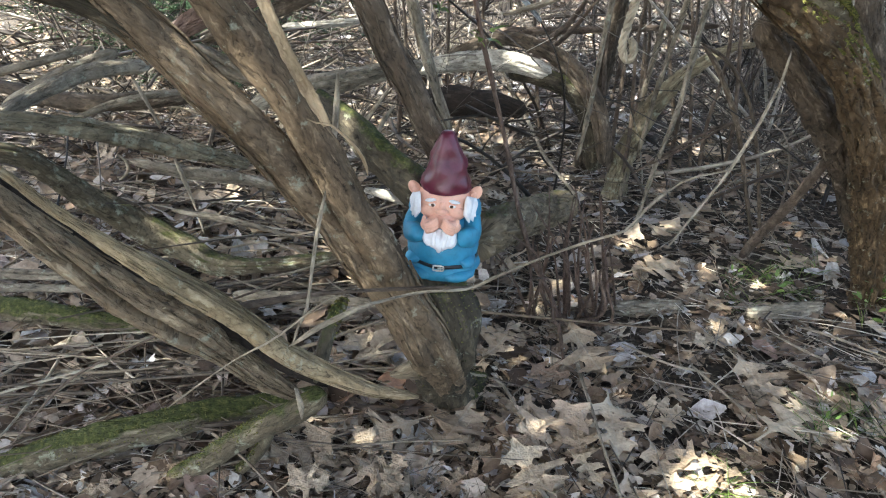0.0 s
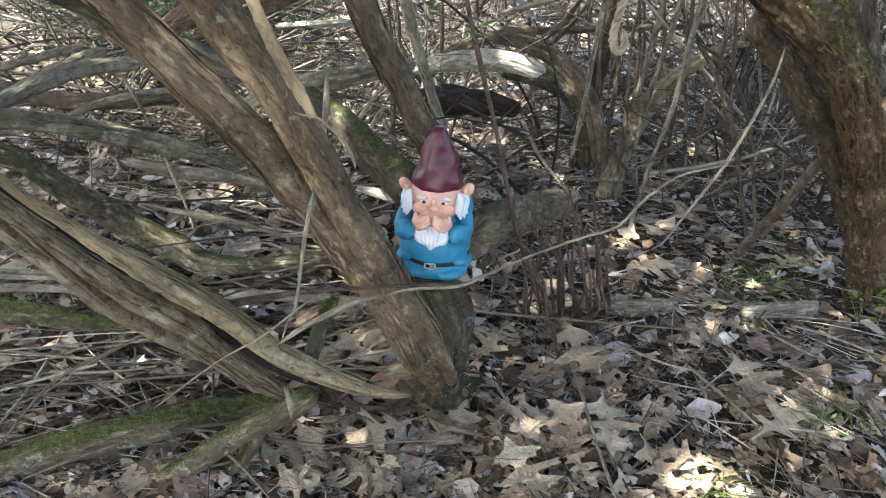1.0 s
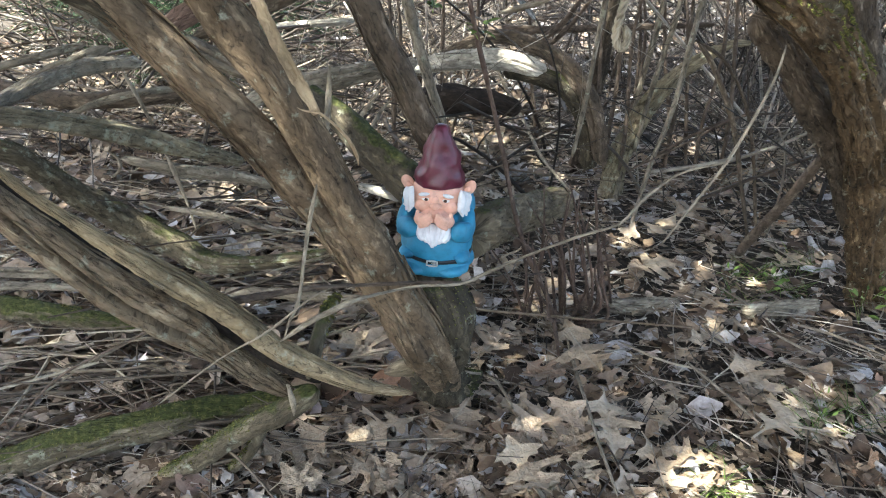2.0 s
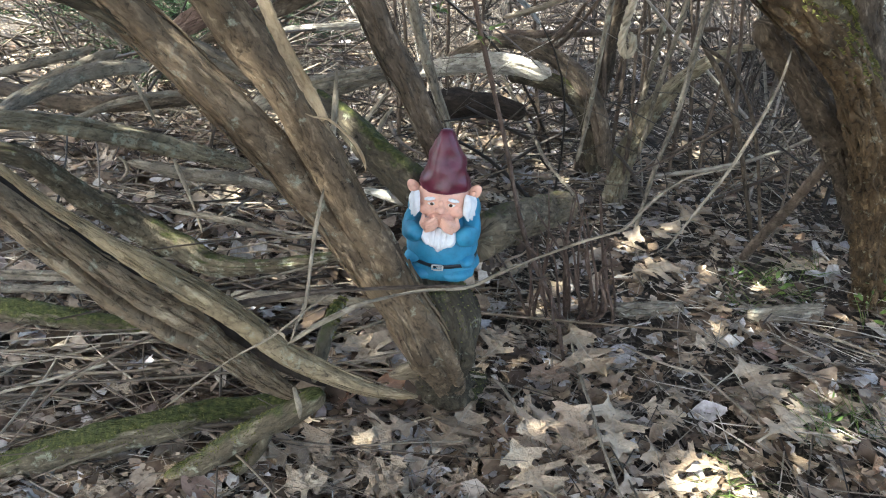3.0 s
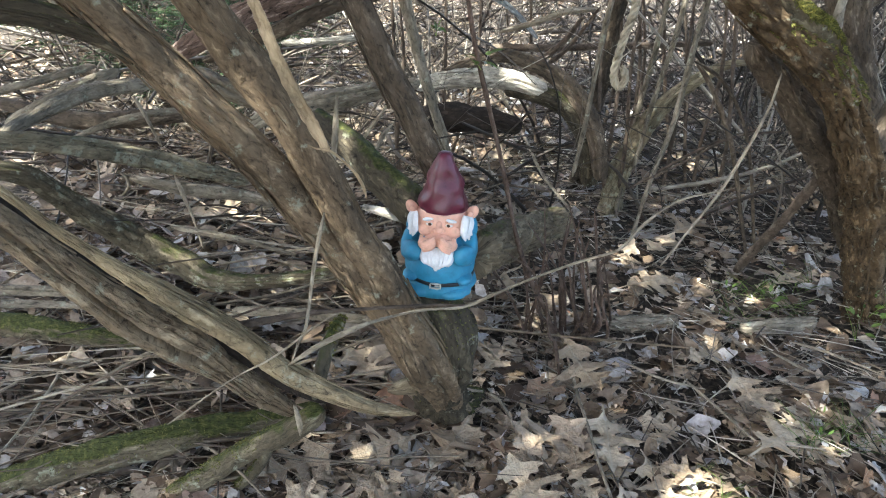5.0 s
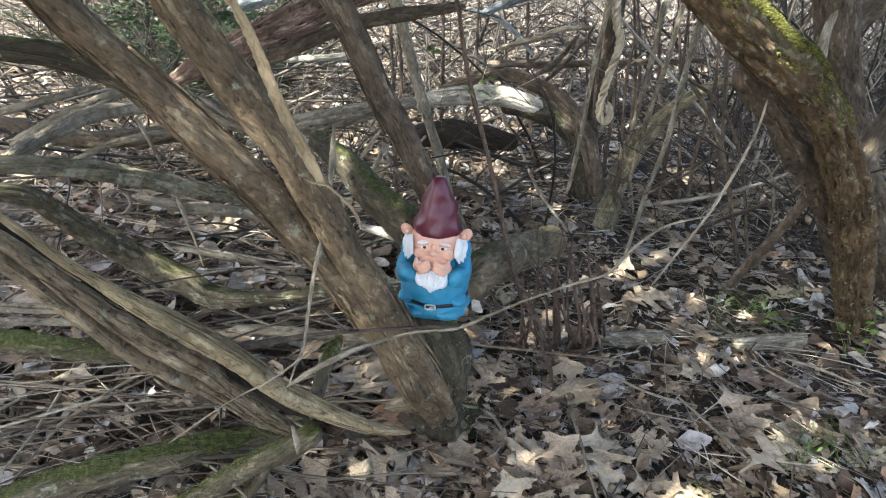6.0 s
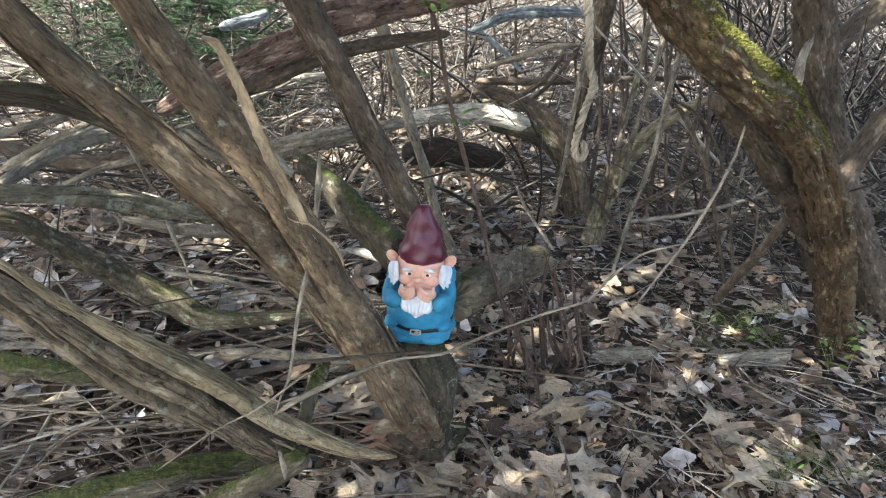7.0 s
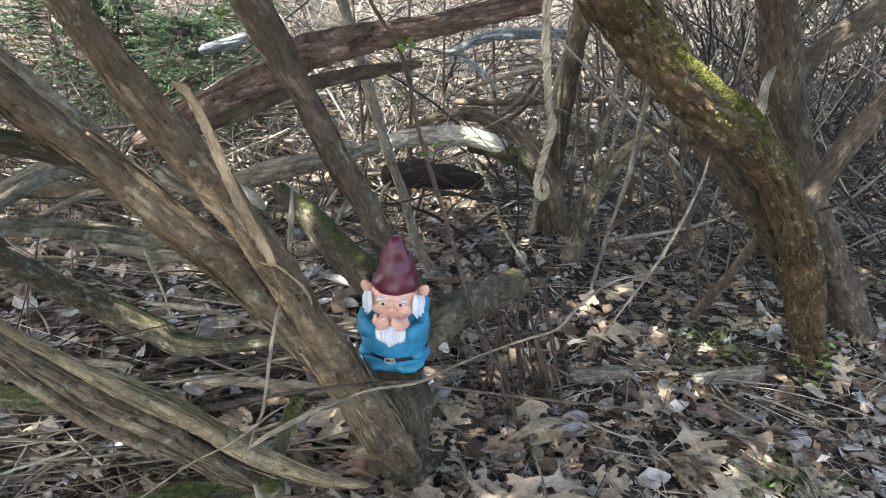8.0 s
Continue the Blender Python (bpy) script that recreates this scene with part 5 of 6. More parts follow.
def scatter_straw():
    rng = random.Random(8)
    b = Build()
    for _ in range(7000):
        y = 0.7 + 5.5 * rng.random() ** 1.6
        x = rng.uniform(-0.85, 0.85) * (0.9 + 0.7 * y) + 0.1
        a = rng.uniform(0, 6.28) if x > -0.2 else rng.gauss(0.15, 0.5)
        length = rng.choice((0.05, 0.09, 0.14, 0.22, 0.4)) * rng.uniform(0.7, 1.3)
        rise = rng.gauss(0.02, 0.05)
        sliver(b, (x, y, to_ground(x, y, rng.uniform(0.008, 0.03 if y < 1.6 else 0.045))), (math.cos(a), math.sin(a), rise), length, rng.choice((0.0007, 0.001, 0.0014, 0.0019, 0.0026)) * (1 + 0.15 * y),
               (rng.gauss(0, 0.1) * length, rng.gauss(0, 0.1) * length, -rise * length * 0.9))
    thing("dry_straw", b.mesh("dry_straw", [STRAW]), "dry grass stalks and thin twigs over the leaves", "straw", kind="stuff")


def brush_pile():
    """Dry stems heaped round and behind the fallen limbs."""
    rng = random.Random(21)
    b = Build()
    for _ in range(430):
        y = rng.uniform(1.15, 3.2)
        x = rng.uniform(-1.1, -0.05) * (0.35 + 0.55 * y)
        if y < 1.6 and x > -0.45:
            continue
        a = rng.gauss(0.1, 0.75) + (math.pi if rng.random() < 0.5 else 0)
        length = rng.uniform(0.2, 0.9)
        z = rng.uniform(0.02, 0.07 + 0.08 * max(0, y - 1.1))
        sliver(b, (x, y, z), (math.cos(a), math.sin(a), rng.gauss(0.02, 0.05 if y < 1.7 else 0.18)), length, rng.uniform(0.0015, 0.006), (rng.gauss(0, 0.06), rng.gauss(0, 0.06), rng.gauss(-0.02, 0.05)), 5, 6)
    for _ in range(130):
        y = rng.uniform(0.95, 1.75)
        x = -rng.uniform(0.35, 1.0) * (0.35 + 0.62 * y)
        a = rng.gauss(0.1, 0.45) + (math.pi if rng.random() < 0.5 else 0)
        sliver(b, (x, y, to_ground(x, y, rng.uniform(0.03, 0.12))), (math.cos(a), math.sin(a), rng.gauss(0.01, 0.07)), rng.uniform(0.15, 0.7), rng.choice((0.0016, 0.0025, 0.004, 0.006)),
               (rng.gauss(0, 0.05), rng.gauss(0, 0.05), rng.gauss(-0.01, 0.02)), 5, 6)
    for _ in range(480):
        y = rng.uniform(2.6, 7.5)
        x = -rng.uniform(0.1, 1.0) * (0.4 + 0.95 * y)
        a = rng.uniform(0, 6.28)
        sliver(b, (x, y, to_ground(x, y, rng.uniform(0.02, 0.35))), (math.cos(a), math.sin(a), rng.gauss(0.04, 0.25)), rng.uniform(0.3, 1.3), rng.uniform(0.003, 0.012),
               (rng.gauss(0, 0.1), rng.gauss(0, 0.1), rng.gauss(-0.03, 0.08)), 5, 6)
    thing("brush_pile", b.mesh("brush_pile", [BRUSH]), "heap of dry grey stems under the fallen limbs", "brush", kind="stuff")


def thicket():
    """The bare bushes behind: arching stems with finer twigs."""
    rng = random.Random(33)
    b = Build()
    for _ in range(2700):
        y = 2.5 + 11.0 * rng.random() ** 1.3
        x = rng.uniform(-0.95, 0.9) * (0.6 + 0.78 * y) + 0.2
        if y < 4.2 and x > -0.2 and rng.random() < 0.6:
            continue
        low = rng.random() < (0.22 if y < 5 and x > -0.2 else 0.42)
        a = rng.uniform(0, 6.28)
        lean = rng.uniform(0.3, 1.2) if not low else rng.uniform(2, 8)
        d = np.array((math.cos(a) * lean, math.sin(a) * lean, 1.0))
        length = rng.uniform(0.5, 1.5) * (0.8 + 0.08 * y)
        r = rng.choice((0.0018, 0.0025, 0.0035, 0.005, 0.009)) * (0.7 + 0.12 * y)
        z = to_ground(x, y, 0.0) + (rng.uniform(0.0, 0.3 + 0.05 * y) if low else 0)
        bend = (rng.gauss(0, 0.2) * length, rng.gauss(0, 0.2) * length, -rng.uniform(0, 0.5) * length if not low else rng.gauss(0, 0.15) * length)
        sliver(b, (x, y, z), d, length, r, bend, 4, 7)
        d = d / np.linalg.norm(d)
        for _ in range(rng.randint(1, 4)):
            t = rng.uniform(0.25, 0.9)
            p = np.array((x, y, z)) + d * length * t + np.array(bend) * t * t
            e = d * 0.7 + np.array((rng.gauss(0, 0.7), rng.gauss(0, 0.7), rng.gauss(0.2, 0.5)))
            sliver(b, p, e, length * rng.uniform(0.15, 0.5), r * 0.5, (rng.gauss(0, 0.08), rng.gauss(0, 0.08), rng.gauss(0, 0.08)), 3, 5)
    for _ in range(900):
        x, y = rng.uniform(0.9, 3.0), rng.uniform(2.9, 5.2)
        a, lean = rng.uniform(0, 6.28), rng.uniform(0.2, 1.5)
        sliver(b, (x, y, to_ground(x, y, rng.uniform(0, 1.2))), (math.cos(a) * lean, math.sin(a) * lean, 1.0), rng.uniform(0.6, 1.5), rng.choice((0.002, 0.003, 0.005, 0.008)),
               (rng.gauss(0, 0.2), rng.gauss(0, 0.2), -rng.uniform(0, 0.3)), 4, 6)
    for _ in range(300):
        x, y = rng.uniform(0.75, 2.3), rng.uniform(2.5, 4.4)
        a, lean = rng.uniform(0, 6.28), rng.uniform(0.3, 3.0)
        sliver(b, (x, y, to_ground(x, y, rng.uniform(0, 0.3))), (math.cos(a) * lean, math.sin(a) * lean, 1.0), rng.uniform(0.4, 1.1), rng.choice((0.002, 0.003, 0.005)),
               (rng.gauss(0, 0.15), rng.gauss(0, 0.15), -rng.uniform(0, 0.4)), 4, 6)
    thing("thicket", b.mesh("thicket", [BRAMBLE]), "tangle of bare brown bushes and brambles", "thicket", kind="stuff")


def evergreen(x, y, z, size, seed):
    """A low bush of flat green sprays on a short stem."""
    rng = random.Random(seed)
    ob = thing("evergreen_bush", None, "dark green evergreen bush far behind", "bush", "evergreen bushes")
    stem, spray = Build(), Build()
    tube(stem, [(x, y, -0.02, 0.03), (x + 0.03, y, z * 0.5, 0.022), (x, y + 0.02, z + size * 0.6, 0.006)], 8, 0.05)
    for _ in range(170):
        h = rng.uniform(0.1, 1)
        a = rng.uniform(0, 6.28)
        reach = size * (1.1 - 0.7 * h) * rng.uniform(0.5, 1)
        p = np.array((x, y, z * 0.3 + size * h * 1.3))
        d = np.array((math.cos(a), math.sin(a), rng.uniform(-0.1, 0.5)))
        sliver(stem, p, d, reach, 0.004, (0, 0, -0.15 * reach), 3, 4)
        for i in range(26):
            t = rng.uniform(0.15, 1)
            q = p + d * reach * t / np.linalg.norm(d) + np.array((0, 0, -0.15 * reach)) * t * t
            sliver(spray, q, d + np.array((rng.gauss(0, 0.8), rng.gauss(0, 0.8), rng.gauss(0, 0.4))), rng.uniform(0.025, 0.06), rng.uniform(0.0025, 0.005), (0, 0, -0.01), 3, 2)
    part("stem", stem.mesh("stem", [DARKBARK]), ob)
    leaves = part("foliage", spray.mesh("foliage", [NEEDLE]), ob, "feathery dark green sprays")
    leaves["kind"] = "stuff"


def unseen_shade_tree():
    """An unseen bare tree added behind the camera, whose crown breaks the sunlight into flecks."""
    rng = random.Random(77)
    to_sun = np.array((math.sin(radians(SUN_TURN)) * math.cos(radians(SUN_HEIGHT)), math.cos(radians(SUN_TURN)) * math.cos(radians(SUN_HEIGHT)), math.sin(radians(SUN_HEIGHT))))
    ob = thing("unseen_shade_tree", None, "unseen bare tree added to shade the place", "tree")
    trunk, crown = Build(), Build()
    tube(trunk, [(-3.2, -3.4, -0.1, 0.22), (-3.1, -3.2, 1.5, 0.17), (-2.9, -2.9, 3.2, 0.13), (-2.6, -2.5, 5.0, 0.08)], 24, 0.1, 0.1, 3)
    # holes left in the added crown so sun flecks land on chosen spots
    gaps = ((0.50, 1.22, 0.03, 0.028), (0.575, 1.19, 0.03, 0.034), (0.63, 1.13, 0.03, 0.024), (0.53, 1.12, 0.03, 0.02), (0.92, 1.38, 0.02, 0.02), (-0.455, 0.73, 1.075, 0.03), (0.58, 1.42, 1.04, 0.04),
            (-0.80, 1.40, 0.58, 0.03), (-0.68, 1.52, 0.54, 0.03), (-0.02, 2.6, 0.60, 0.035), (-0.95, 2.15, 0.14, 0.05), (-0.22, 1.5, 0.47, 0.03), (-0.95, 1.3, 0.70, 0.03))
    for ex, ey, ez in ((-3.4, 0.5, 4.4), (-1.8, -0.2, 4.2), (-0.6, 0.4, 3.6), (-2.2, 2.5, 4.2), (0.4, -0.6, 3.4), (-4.2, -1.5, 4.6), (0.8, 2.6, 3.8), (-1.0, 4.6, 4.2)):
        tube(trunk, [(-2.75, -2.7, 4.3, 0.05), (0.5 * (ex - 2.7), 0.5 * (ey - 2.6), 0.5 * (ez + 5.2), 0.035), (ex, ey, ez, 0.012)], 10, 0.08, 0.1, 5)
    for k in range(15000):
        if k < 3000:
            p = np.array((rng.uniform(-2.0, 2.2), rng.uniform(-0.5, 2.8), 0.0))
        else:
            p = np.array((rng.uniform(-3.5, 4.5), rng.uniform(-0.5, 9.0), 0.0))
        if 3000 <= k < 4300:
            p = np.array((rng.uniform(0.1, 3.4), rng.uniform(2.5, 6.2), 0.0))
        if k >= 12500:
            p = np.array((rng.uniform(-7, 7), rng.uniform(-5, 9), 0.0))
            if -2.0 < p[0] < 3.4 and p[1] > -0.5:
                continue
        elif p[1] > 3.2 and not (p[0] > 0.1 and p[1] < 6.2) and rng.random() < (0.3 if p[0] < 0 and p[1] < 5 else 0.6):
            continue
        d = rng.uniform(3.2, 5.2)
        q = p + to_sun * d
        length, r = rng.uniform(0.3, 0.9), rng.uniform(0.008, 0.026)
        e = np.array((rng.gauss(0, 1), rng.gauss(0, 1), rng.gauss(0, 0.6)))
        e /= np.linalg.norm(e)
        mid = q + e * length * 0.5
        blocked = False
        for gx, gy, gz, gr in gaps:
            rel = mid - (gx, gy, gz)
            off = rel - to_sun * rel.dot(to_sun)
            along = e - to_sun * e.dot(to_sun)
            near = max(-0.5 * length, min(0.5 * length, -off.dot(along) / (along.dot(along) + 1e-9)))
            if np.linalg.norm(off + along * near) < gr:
                blocked = True
                break
        if not blocked:
            sliver(crown, q, e, length, r, (0, 0, 0), 4, 2)
    part("trunk", trunk.mesh("trunk", [DARKBARK]), ob)
    twigs = part("crown", crown.mesh("crown", [BRAMBLE]), ob, "bare twigs added to block the sun")
    twigs["kind"] = "stuff"


unseen_shade_tree()
scatter_leaves()
scatter_straw()
brush_pile()
thicket()
evergreen(-1.70, 3.5, 0.25, 0.62, 1)
evergreen(-2.35, 3.9, 0.3, 0.7, 2)
evergreen(-3.3, 4.6, 0.3, 0.8, 3)
evergreen(-1.8, 4.6, 0.3, 0.75, 4)


# ---- moss tufts on the leaning tree and the branches
def moss_on(ob, amount, seed, size=0.006, low=-1.0, cover=0.02):
    """Short green tufts on the upper side of a limb, above a height."""
    rng = random.Random(seed)
    b = Build()
    faces = [(tuple(p.center), tuple(p.normal)) for p in ob.data.polygons if p.normal.z > 0.1 and p.center.z > low and noise.noise(p.center * 9) > cover]
    for _ in range(amount):
        c, n = faces[rng.randrange(len(faces))]
        for _ in range(3):
            sliver(b, c, (n[0] + rng.gauss(0, 0.5), n[1] + rng.gauss(0, 0.5), n[2] + rng.gauss(0, 0.5)), size * rng.uniform(0.5, 1.8), size * 0.26, (0, 0, -0.2 * size), 3, 2)
    tufts = part("moss", b.mesh("moss", [MOSS]), ob, "soft yellow-green moss")
    tufts["kind"] = "stuff"


# ---- the frayed rope
def rope(points, r, seed):
    """Three strands laid round one another, with loose fibres."""
    rng = random.Random(seed)
    ob = thing("hanging_rope", None, "frayed beige twisted rope hanging in a loop", "rope")
    line = spline([(*p, r) for p in points], 0.004)
    tan, u, w = frames_along(line)
    for k in range(3):
        b = Build()
        turn = np.arange(len(line)) * 0.004 / 0.03 * 2 * math.pi + k * 2.094
        off = (u * np.cos(turn)[:, None] + w * np.sin(turn)[:, None]) * r * 0.62
        tube(b, [(*(line[i, :3] + off[i]), r * 0.58) for i in range(0, len(line), 2)], 7, 0.004, 0.12, k)
        part("strand", b.mesh("strand", [ROPE]), ob)
    f = Build()
    for _ in range(150):
        i = rng.randrange(len(line))
        d = tan[i] * rng.uniform(-1, 1) + u[i] * rng.gauss(0, 1) + w[i] * rng.gauss(0, 1)
        sliver(f, line[i, :3], d, rng.uniform(0.008, 0.028), 0.0005, (0, 0, -0.006), 3, 4)
    fibres = part("fraying", f.mesh("fraying", [ROPE]), ob)
    fibres["kind"] = "stuff"


rope([(0.195, 0.845, 2.0), (0.228, 0.862, 1.233), (0.235, 0.866, 1.151), (0.244, 0.87, 1.086), (0.252, 0.872, 1.059), (0.244, 0.874, 1.019), (0.238, 0.876, 0.981), (0.239, 0.876, 0.961), (0.248, 0.876, 0.952), (0.252, 0.874, 0.966), (0.244, 0.872, 0.985)], 0.0052, 5)

# ---- green shoots
def sprout(x, y, height, leaves, seed, size=0.03, z=None, label="small fresh green sprout among dead leaves"):
    rng = random.Random(seed)
    b, g = Build(), Build()
    z0 = to_ground(x, y, 0) if z is None else z
    for k in range(max(1, leaves // 4)):
        a = rng.uniform(0, 6.28)
        sliver(b, (x, y, z0), (0.4 * math.cos(a), 0.4 * math.sin(a), 1), height * rng.uniform(0.7, 1), 0.0012, (0.02 * math.cos(a), 0.02 * math.sin(a), 0), 4, 5)
    for _ in range(leaves):
        a, t = rng.uniform(0, 6.28), rng.uniform(0.3, 1.0)
        p = np.array((x, y, z0 + height * t)) + np.array((math.cos(a), math.sin(a), 0)) * 0.35 * height * t
        m = np.array(Euler((rng.gauss(0.3, 0.5), rng.gauss(-0.3, 0.4), a)).to_matrix())
        vs = np.array([(0, 0, 0), (0.35, 0.2, 0.06), (0.7, 0.16, 0.05), (1, 0, -0.05), (0.7, -0.16, 0.05), (0.35, -0.2, 0.06), (0.5, 0, 0.0)]) * size * rng.uniform(0.6, 1.2)
        g.add(vs @ m.T + p, [(0, 6, 1), (1, 6, 2), (2, 6, 3), (3, 6, 4), (4, 6, 5), (5, 6, 0)])
    ob = thing("sprout", None, label, "plant", "green sprouts")
    part("stalk", b.mesh("stalk", [GREEN]), ob)
    foliage = part("foliage", g.mesh("foliage", [GREEN]), ob)
    foliage["kind"] = "stuff"


def grass_tuft(x, y, seed, count=26, height=0.09):
    rng = random.Random(seed)
    b = Build()
    for _ in range(count):
        a = rng.uniform(0, 6.28)
        px, py = x + rng.gauss(0, 0.03), y + rng.gauss(0, 0.03)
        sliver(b, (px, py, to_ground(px, py, 0.0)), (math.cos(a) * 0.7, math.sin(a) * 0.7, 1), height * rng.uniform(0.5, 1.2), 0.0016, (0.04 * math.cos(a), 0.04 * math.sin(a), -0.02), 3, 4)
    thing("grass_tuft", b.mesh("grass_tuft", [GREEN]), "tuft of short fresh green grass", "grass", "grass tufts", "stuff")


sprout(-0.005, 1.12, 0.03, 8, 11, 0.03, 1.107, "bright green opening bud on a shoot")
sprout(0.021, 1.215, 0.03, 8, 12, 0.03, 0.894, "bright green opening bud on a shoot")
sprout(-0.203, 1.95, 0.03, 8, 13, 0.03, 0.835, "bright green opening bud on a shoot")
sprout(-0.461, 1.35, 0.03, 8, 14, 0.03, 1.119, "bright green opening bud on a shoot")
sprout(1.19, 2.05, 0.16, 16, 2)
sprout(1.15, 1.95, 0.12, 12, 3)
sprout(0.86, 1.36, 0.11, 10, 4, 0.018)
sprout(0.92, 2.1, 0.07, 12, 5)
sprout(0.80, 2.15, 0.06, 10, 6)
for k, (x, y) in enumerate(((0.60, 1.16), (0.86, 1.40), (1.0, 2.1), (0.90, 2.22), (1.08, 2.3), (0.8, 2.0), (0.98, 1.42))):
    grass_tuft(x, y, 40 + k)


# ---- the gnome: one plain painted cast
def lathe(b, profile, mat, sides=32, depth=0.86, centre=(0, 0), dents=0.0, lean=0.0):
    """Rings of (height, radius), flattened front to back."""
    vs, fs = [], []
    for h, r in profile:
        for j in range(sides):
            a = j / sides * 2 * math.pi
            q = r * (1 + dents * (noise.noise((math.cos(a) * 1.6, math.sin(a) * 1.6, h * 38)) + 0.5 * noise.noise((math.cos(a) * 3.4, math.sin(a) * 3.4, h * 85))))
            y = q * math.sin(a) * depth
            vs.append((centre[0] + q * math.cos(a), centre[1] + y, h - lean * y * (1 - (h - profile[0][0]) / (profile[-1][0] - profile[0][0]))))
    n = len(profile)
    for i in range(n - 1):
        for j in range(sides):
            k = (j + 1) % sides
            fs.append((i * sides + j, i * sides + k, (i + 1) * sides + k, (i + 1) * sides + j))
    fs += [tuple(range(sides - 1, -1, -1)), tuple(range((n - 1) * sides, n * sides))]
    b.add(vs, fs, None, mat)


def blob(b, c, r, mat, turn=(0, 0, 0), rough=0.0, sides=20, rows=12):
    m = np.array(Euler([radians(q) for q in turn]).to_matrix())
    vs, fs = [], []
    for i in range(rows + 1):
        t = math.pi * (0.001 + 0.998 * i / rows)
        for j in range(sides):
            a = j / sides * 2 * math.pi
            q = np.array((math.sin(t) * math.cos(a), math.sin(t) * math.sin(a), math.cos(t)))
            vs.append(m @ (q * r * (1 + rough * noise.noise(q * 2.3 + c))) + c)
    for i in range(rows):
        for j in range(sides):
            k = (j + 1) % sides
            fs.append((i * sides + j, (i + 1) * sides + j, (i + 1) * sides + k, i * sides + k))
    b.add(vs, fs, None, mat)


def gnome(m):
    b = Build()
    hat, coat, skin, hair, black, metal, white, brown = range(8)
    # black disc painted in as the dark shadow below the coat
    lathe(b, [(-0.008, 0.050), (0.004, 0.050)], black)
    lathe(b, [(0.0, 0.050), (0.003, 0.060), (0.010, 0.0705), (0.020, 0.0745), (0.030, 0.0725), (0.038, 0.0665), (0.046, 0.0672), (0.057, 0.0672), (0.072, 0.063),
              (0.090, 0.058), (0.104, 0.053), (0.115, 0.045), (0.124, 0.034), (0.132, 0.022)], coat, 48, 0.88, dents=0.07)
    lathe(b, [(0.0365, 0.0660), (0.0370, 0.0694), (0.0430, 0.0690), (0.0435, 0.066)], black, 48, 0.885, dents=0.07)
    for x, z, w, h in ((0, 0.0450, 0.010, 0.0016), (0, 0.0350, 0.010, 0.0016), (-0.0095, 0.0400, 0.0018, 0.0062), (0.0095, 0.0400, 0.0018, 0.0062), (0.003, 0.0400, 0.005, 0.001)):
        blob(b, np.array((x, -0.0640, z)), np.array((w, 0.0028, h)), metal, sides=10, rows=6)
    blob(b, np.array((0, -0.004, 0.152)), np.array((0.0510, 0.044, 0.044)), skin)
    # hat, carved in broad facets
    lathe(b, [(0.1735, 0.038), (0.1738, 0.0435), (0.176, 0.0458), (0.181, 0.0466), (0.190, 0.0456), (0.199, 0.0432), (0.208, 0.0398), (0.217, 0.0366), (0.226, 0.0340), (0.235, 0.0312),
              (0.244, 0.0276), (0.253, 0.0242), (0.262, 0.0212), (0.270, 0.0180), (0.277, 0.0146), (0.282, 0.0118), (0.2848, 0.0086), (0.2858, 0.0030)], hat, 36, 0.95, dents=0.2, lean=0.16)
    for s in (-1, 1):
        # thigh and the fold of coat that hides the belt at the side
        blob(b, np.array((s * 0.030, -0.028, 0.0190)), np.array((0.0365, 0.0400, 0.0165)), coat, (0, 0, 0), 0.1)
        blob(b, np.array((s * 0.0425, -0.016, 0.0430)), np.array((0.0225, 0.0400, 0.0140)), coat, (0, s * 12, s * 18), 0.12)
        # ear, cupped and turned outwards
        blob(b, np.array((s * 0.0560, -0.004, 0.1715)), np.array((0.0105, 0.0042, 0.0168)), skin, (0, s * 32, -s * 14))
        blob(b, np.array((s * 0.0530, -0.0105, 0.1690)), np.array((0.0058, 0.0030, 0.0085)), skin, (0, s * 24, -s * 12))
        blob(b, np.array((s * 0.0455, 0.010, 0.134)), np.array((0.0220, 0.0250, 0.0310)), coat, (0, -s * 14, 0), 0.1)
        # sleeves, gathered at the elbow
        tube(b, [(s * 0.045, 0.006, 0.124, 0.019), (s * 0.0540, -0.006, 0.110, 0.0205), (s * 0.0545, -0.030, 0.097, 0.0205), (s * 0.045, -0.050, 0.104, 0.0185), (s * 0.032, -0.058, 0.111, 0.0155)],
             18, 0.004, 0.10, 3 + s, 0, coat, 0.12)
        # palm and four fingers over the mouth
        blob(b, np.array((s * 0.0210, -0.0600, 0.1270)), np.array((0.0165, 0.0100, 0.0150)), skin, (20, 0, s * 20))
        for f in range(4):
            up = 0.0048 * f + 0.008
            tube(b, [(s * (0.0240 + 0.0005 * f), -0.0665, 0.1100 + up, 0.0044), (s * (0.0135 + 0.0005 * f), -0.0710, 0.1170 + up, 0.0047), (s * (0.0025 + 0.0010 * f), -0.0670, 0.1245 + up, 0.0037)], 8, 0.003, 0, 0, 0, skin)
        tube(b, [(s * 0.029, -0.063, 0.128, 0.0048), (s * 0.0300, -0.060, 0.138, 0.0042), (s * 0.030, -0.056, 0.144, 0.003)], 8, 0.003, 0, 0, 0, skin)
        # cheek, eye and level brow
        blob(b, np.array((s * 0.0225, -0.0365, 0.1450)), np.array((0.0175, 0.0090, 0.0135)), skin)
        blob(b, np.array((s * 0.0178, -0.0436, 0.1612)), np.array((0.0070, 0.0032, 0.0036)), white, sides=12, rows=8)
        blob(b, np.array((s * 0.0170, -0.0463, 0.1614)), np.array((0.0034, 0.0012, 0.0031)), brown, sides=10, rows=6)
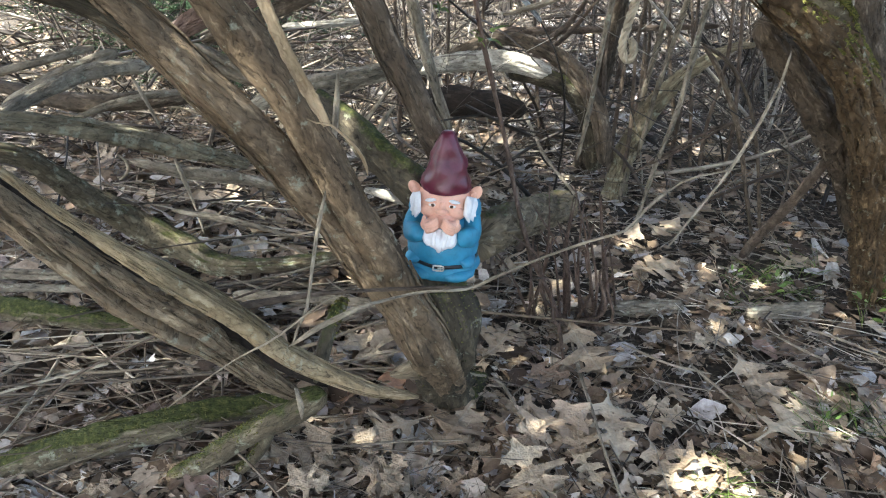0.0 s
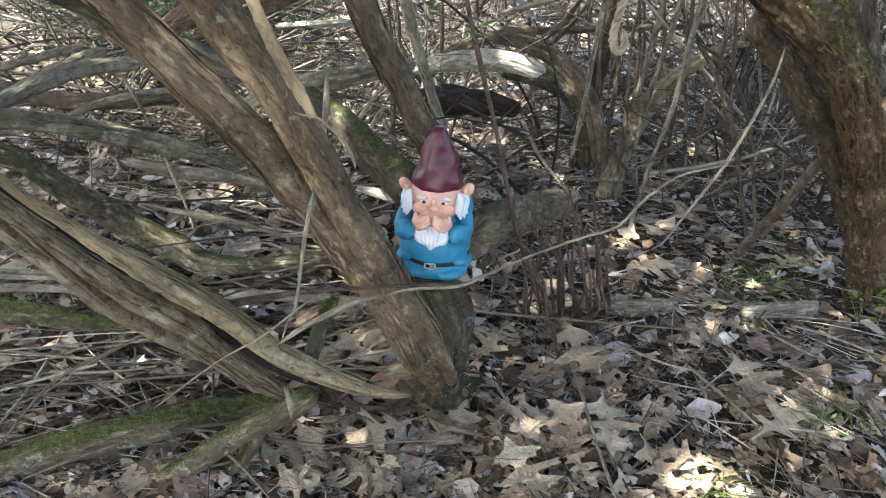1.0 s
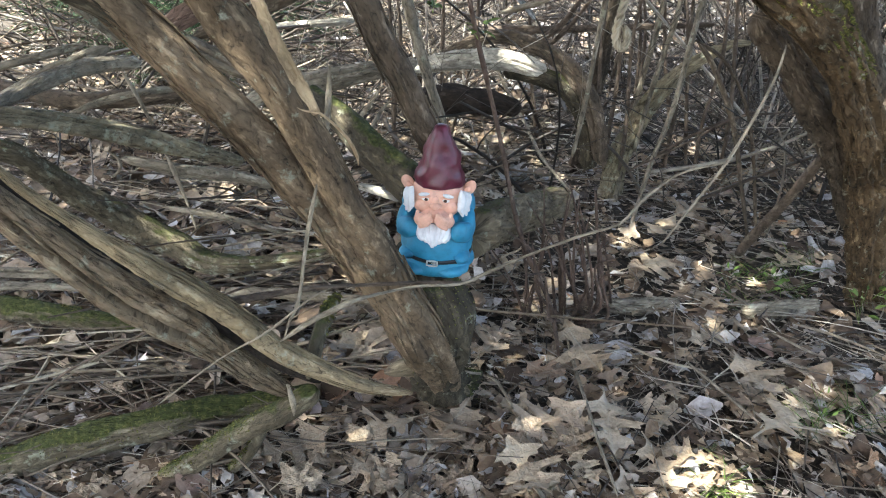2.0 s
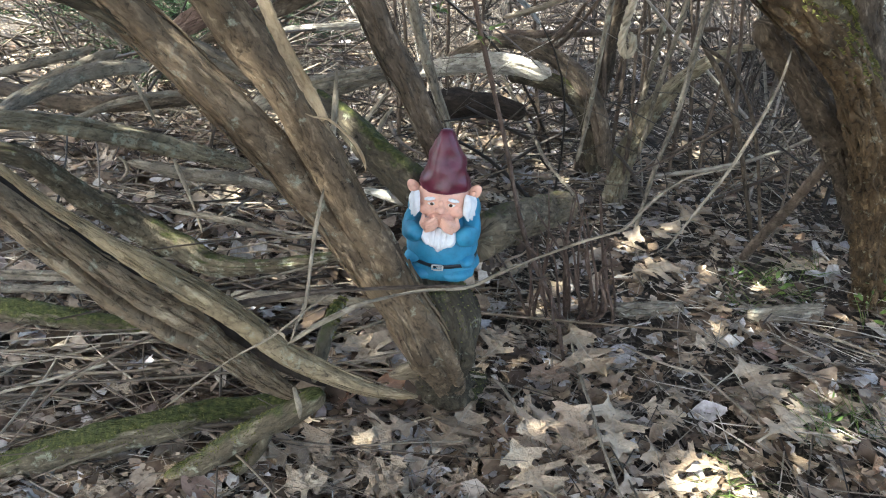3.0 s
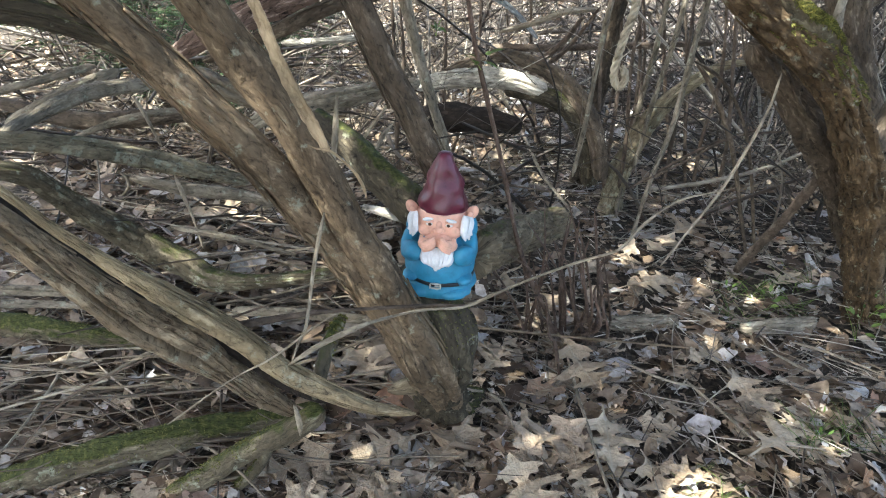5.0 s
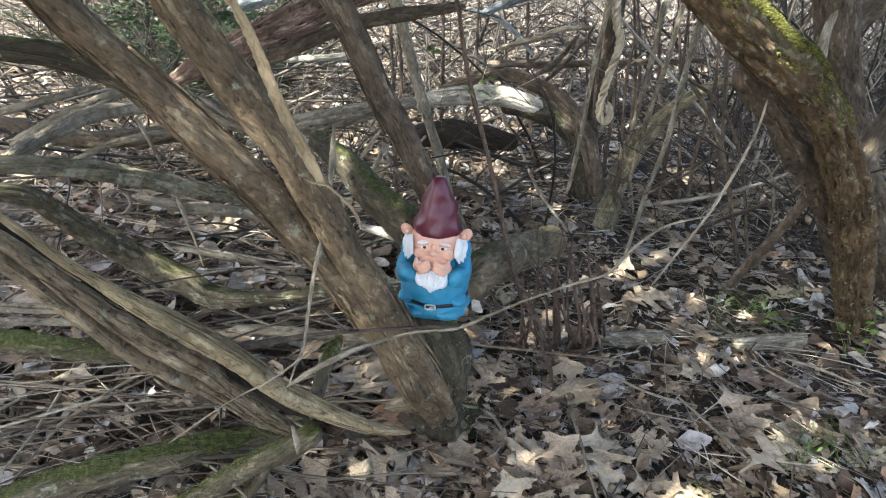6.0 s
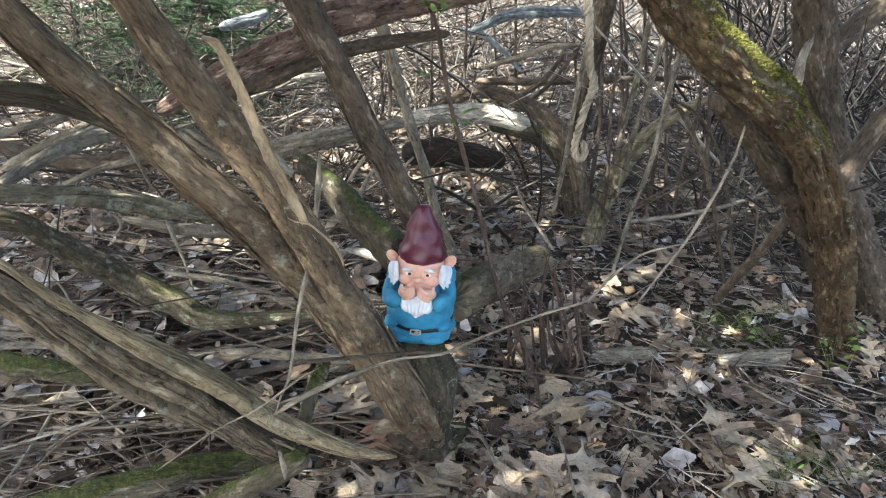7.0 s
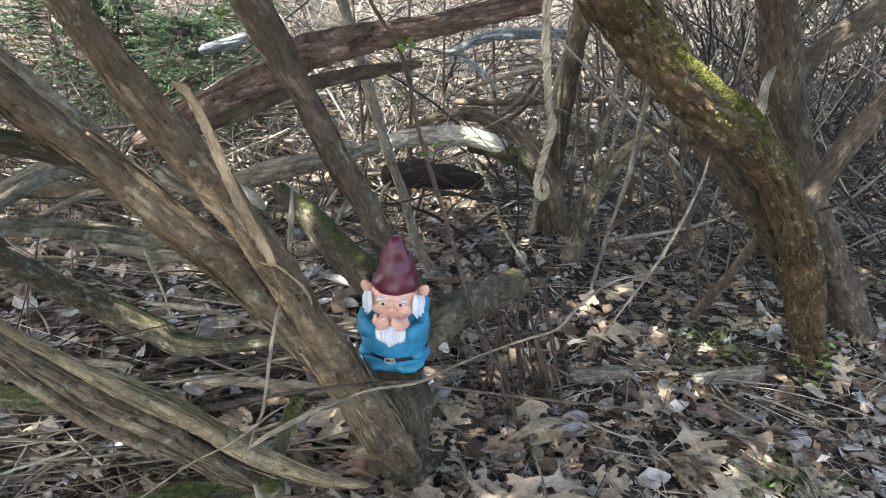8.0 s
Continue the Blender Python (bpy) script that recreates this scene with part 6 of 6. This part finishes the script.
        blob(b, np.array((s * 0.0180, -0.0432, 0.1655)), np.array((0.0098, 0.0040, 0.0020)), skin, (0, s * 8, 0), sides=12, rows=8)
        blob(b, np.array((s * 0.0215, -0.0428, 0.1698)), np.array((0.0096, 0.0040, 0.0030)), hair, (0, s * 8, 0), 0.3)
        # side whiskers: square-cut locks from the brim down to the shoulder
        for w in range(5):
            x0, y0 = s * (0.0460 + 0.0030 * w), -0.034 + 0.0046 * w
            low = (0.138, 0.128, 0.132, 0.126, 0.134)[w]
            tube(b, [(x0 - s * 0.003, y0 + 0.004, 0.178 - 0.003 * w, 0.0032), (x0 - s * 0.001, y0, 0.170 - 0.003 * w, 0.0056), (x0 - s * 0.0015, y0 - 0.004, 0.152, 0.0062), (x0 - s * 0.0025, y0 - 0.006, 0.5 * (low + 0.150), 0.0052), (x0 + s * 0.0006, y0 - 0.007, low, 0.0036)],
                 7, 0.003, 0.25, w, 0, hair, 0.3)
    blob(b, np.array((0, -0.040, 0.130)), np.array((0.026, 0.018, 0.016)), skin)
    blob(b, np.array((0, -0.0510, 0.1528)), np.array((0.0086, 0.0082, 0.0066)), skin)
    blob(b, np.array((0, -0.0462, 0.1600)), np.array((0.0058, 0.0060, 0.0100)), skin)
    for s in (-1, 1):
        blob(b, np.array((s * 0.0076, -0.0485, 0.1510)), np.array((0.0048, 0.0056, 0.0044)), skin, sides=12, rows=8)
    # beard in blunt locks below the hands
    for k in range(7):
        x = (k - 3) * 0.0072
        end = (0.093, 0.087, 0.083, 0.077, 0.081, 0.086, 0.092)[k]
        tube(b, [(x, -0.050, 0.113, 0.0075), (x * 1.05, -0.0620, 0.101, 0.0085), (x * 0.85, -0.0665, 0.5 * (0.098 + end), 0.0072), (x * 0.6, -0.0655, end, 0.0034)], 8, 0.004, 0.22, k, 0, hair, 0.25)
    me = b.mesh("garden_gnome", [HAT, COAT, SKIN, HAIR, BLACK, BUCKLE, EYE_WHITE, EYE_BROWN])
    for f in me.polygons:
        f.use_smooth = f.material_index != hair
    ob = thing("garden_gnome", me, "painted garden gnome with purple-red hat and blue coat covering its mouth", "garden gnome")
    ob.matrix_world = m
    return ob


gnome(pose(-0.036, 1.185, 0.452, 5, 1, 4) @ Matrix.Scale(1.05, 4))

# ---- moss, last of all
for ob in [o for o in MOSSY_TREE.children if o.data and o.name.startswith("trunk")]:
    moss_on(ob, 6000, 3, 0.005, 0.8, -0.05)
for ob in [o for o in MOSSY_TREE.children if o.name.startswith("moss_cushion")]:
    moss_on(ob, 4500, 5, 0.0065, -1, -1)
for ob in [o for o in OLD_SHRUB.children if o.data and o.name.startswith("crown")]:
    moss_on(ob, 1500, 9, 0.003)
for k, ob in enumerate([o for o in scene.objects if o.name.startswith("mossy_branch")]):
    moss_on(ob, 450, 20 + k, 0.003)
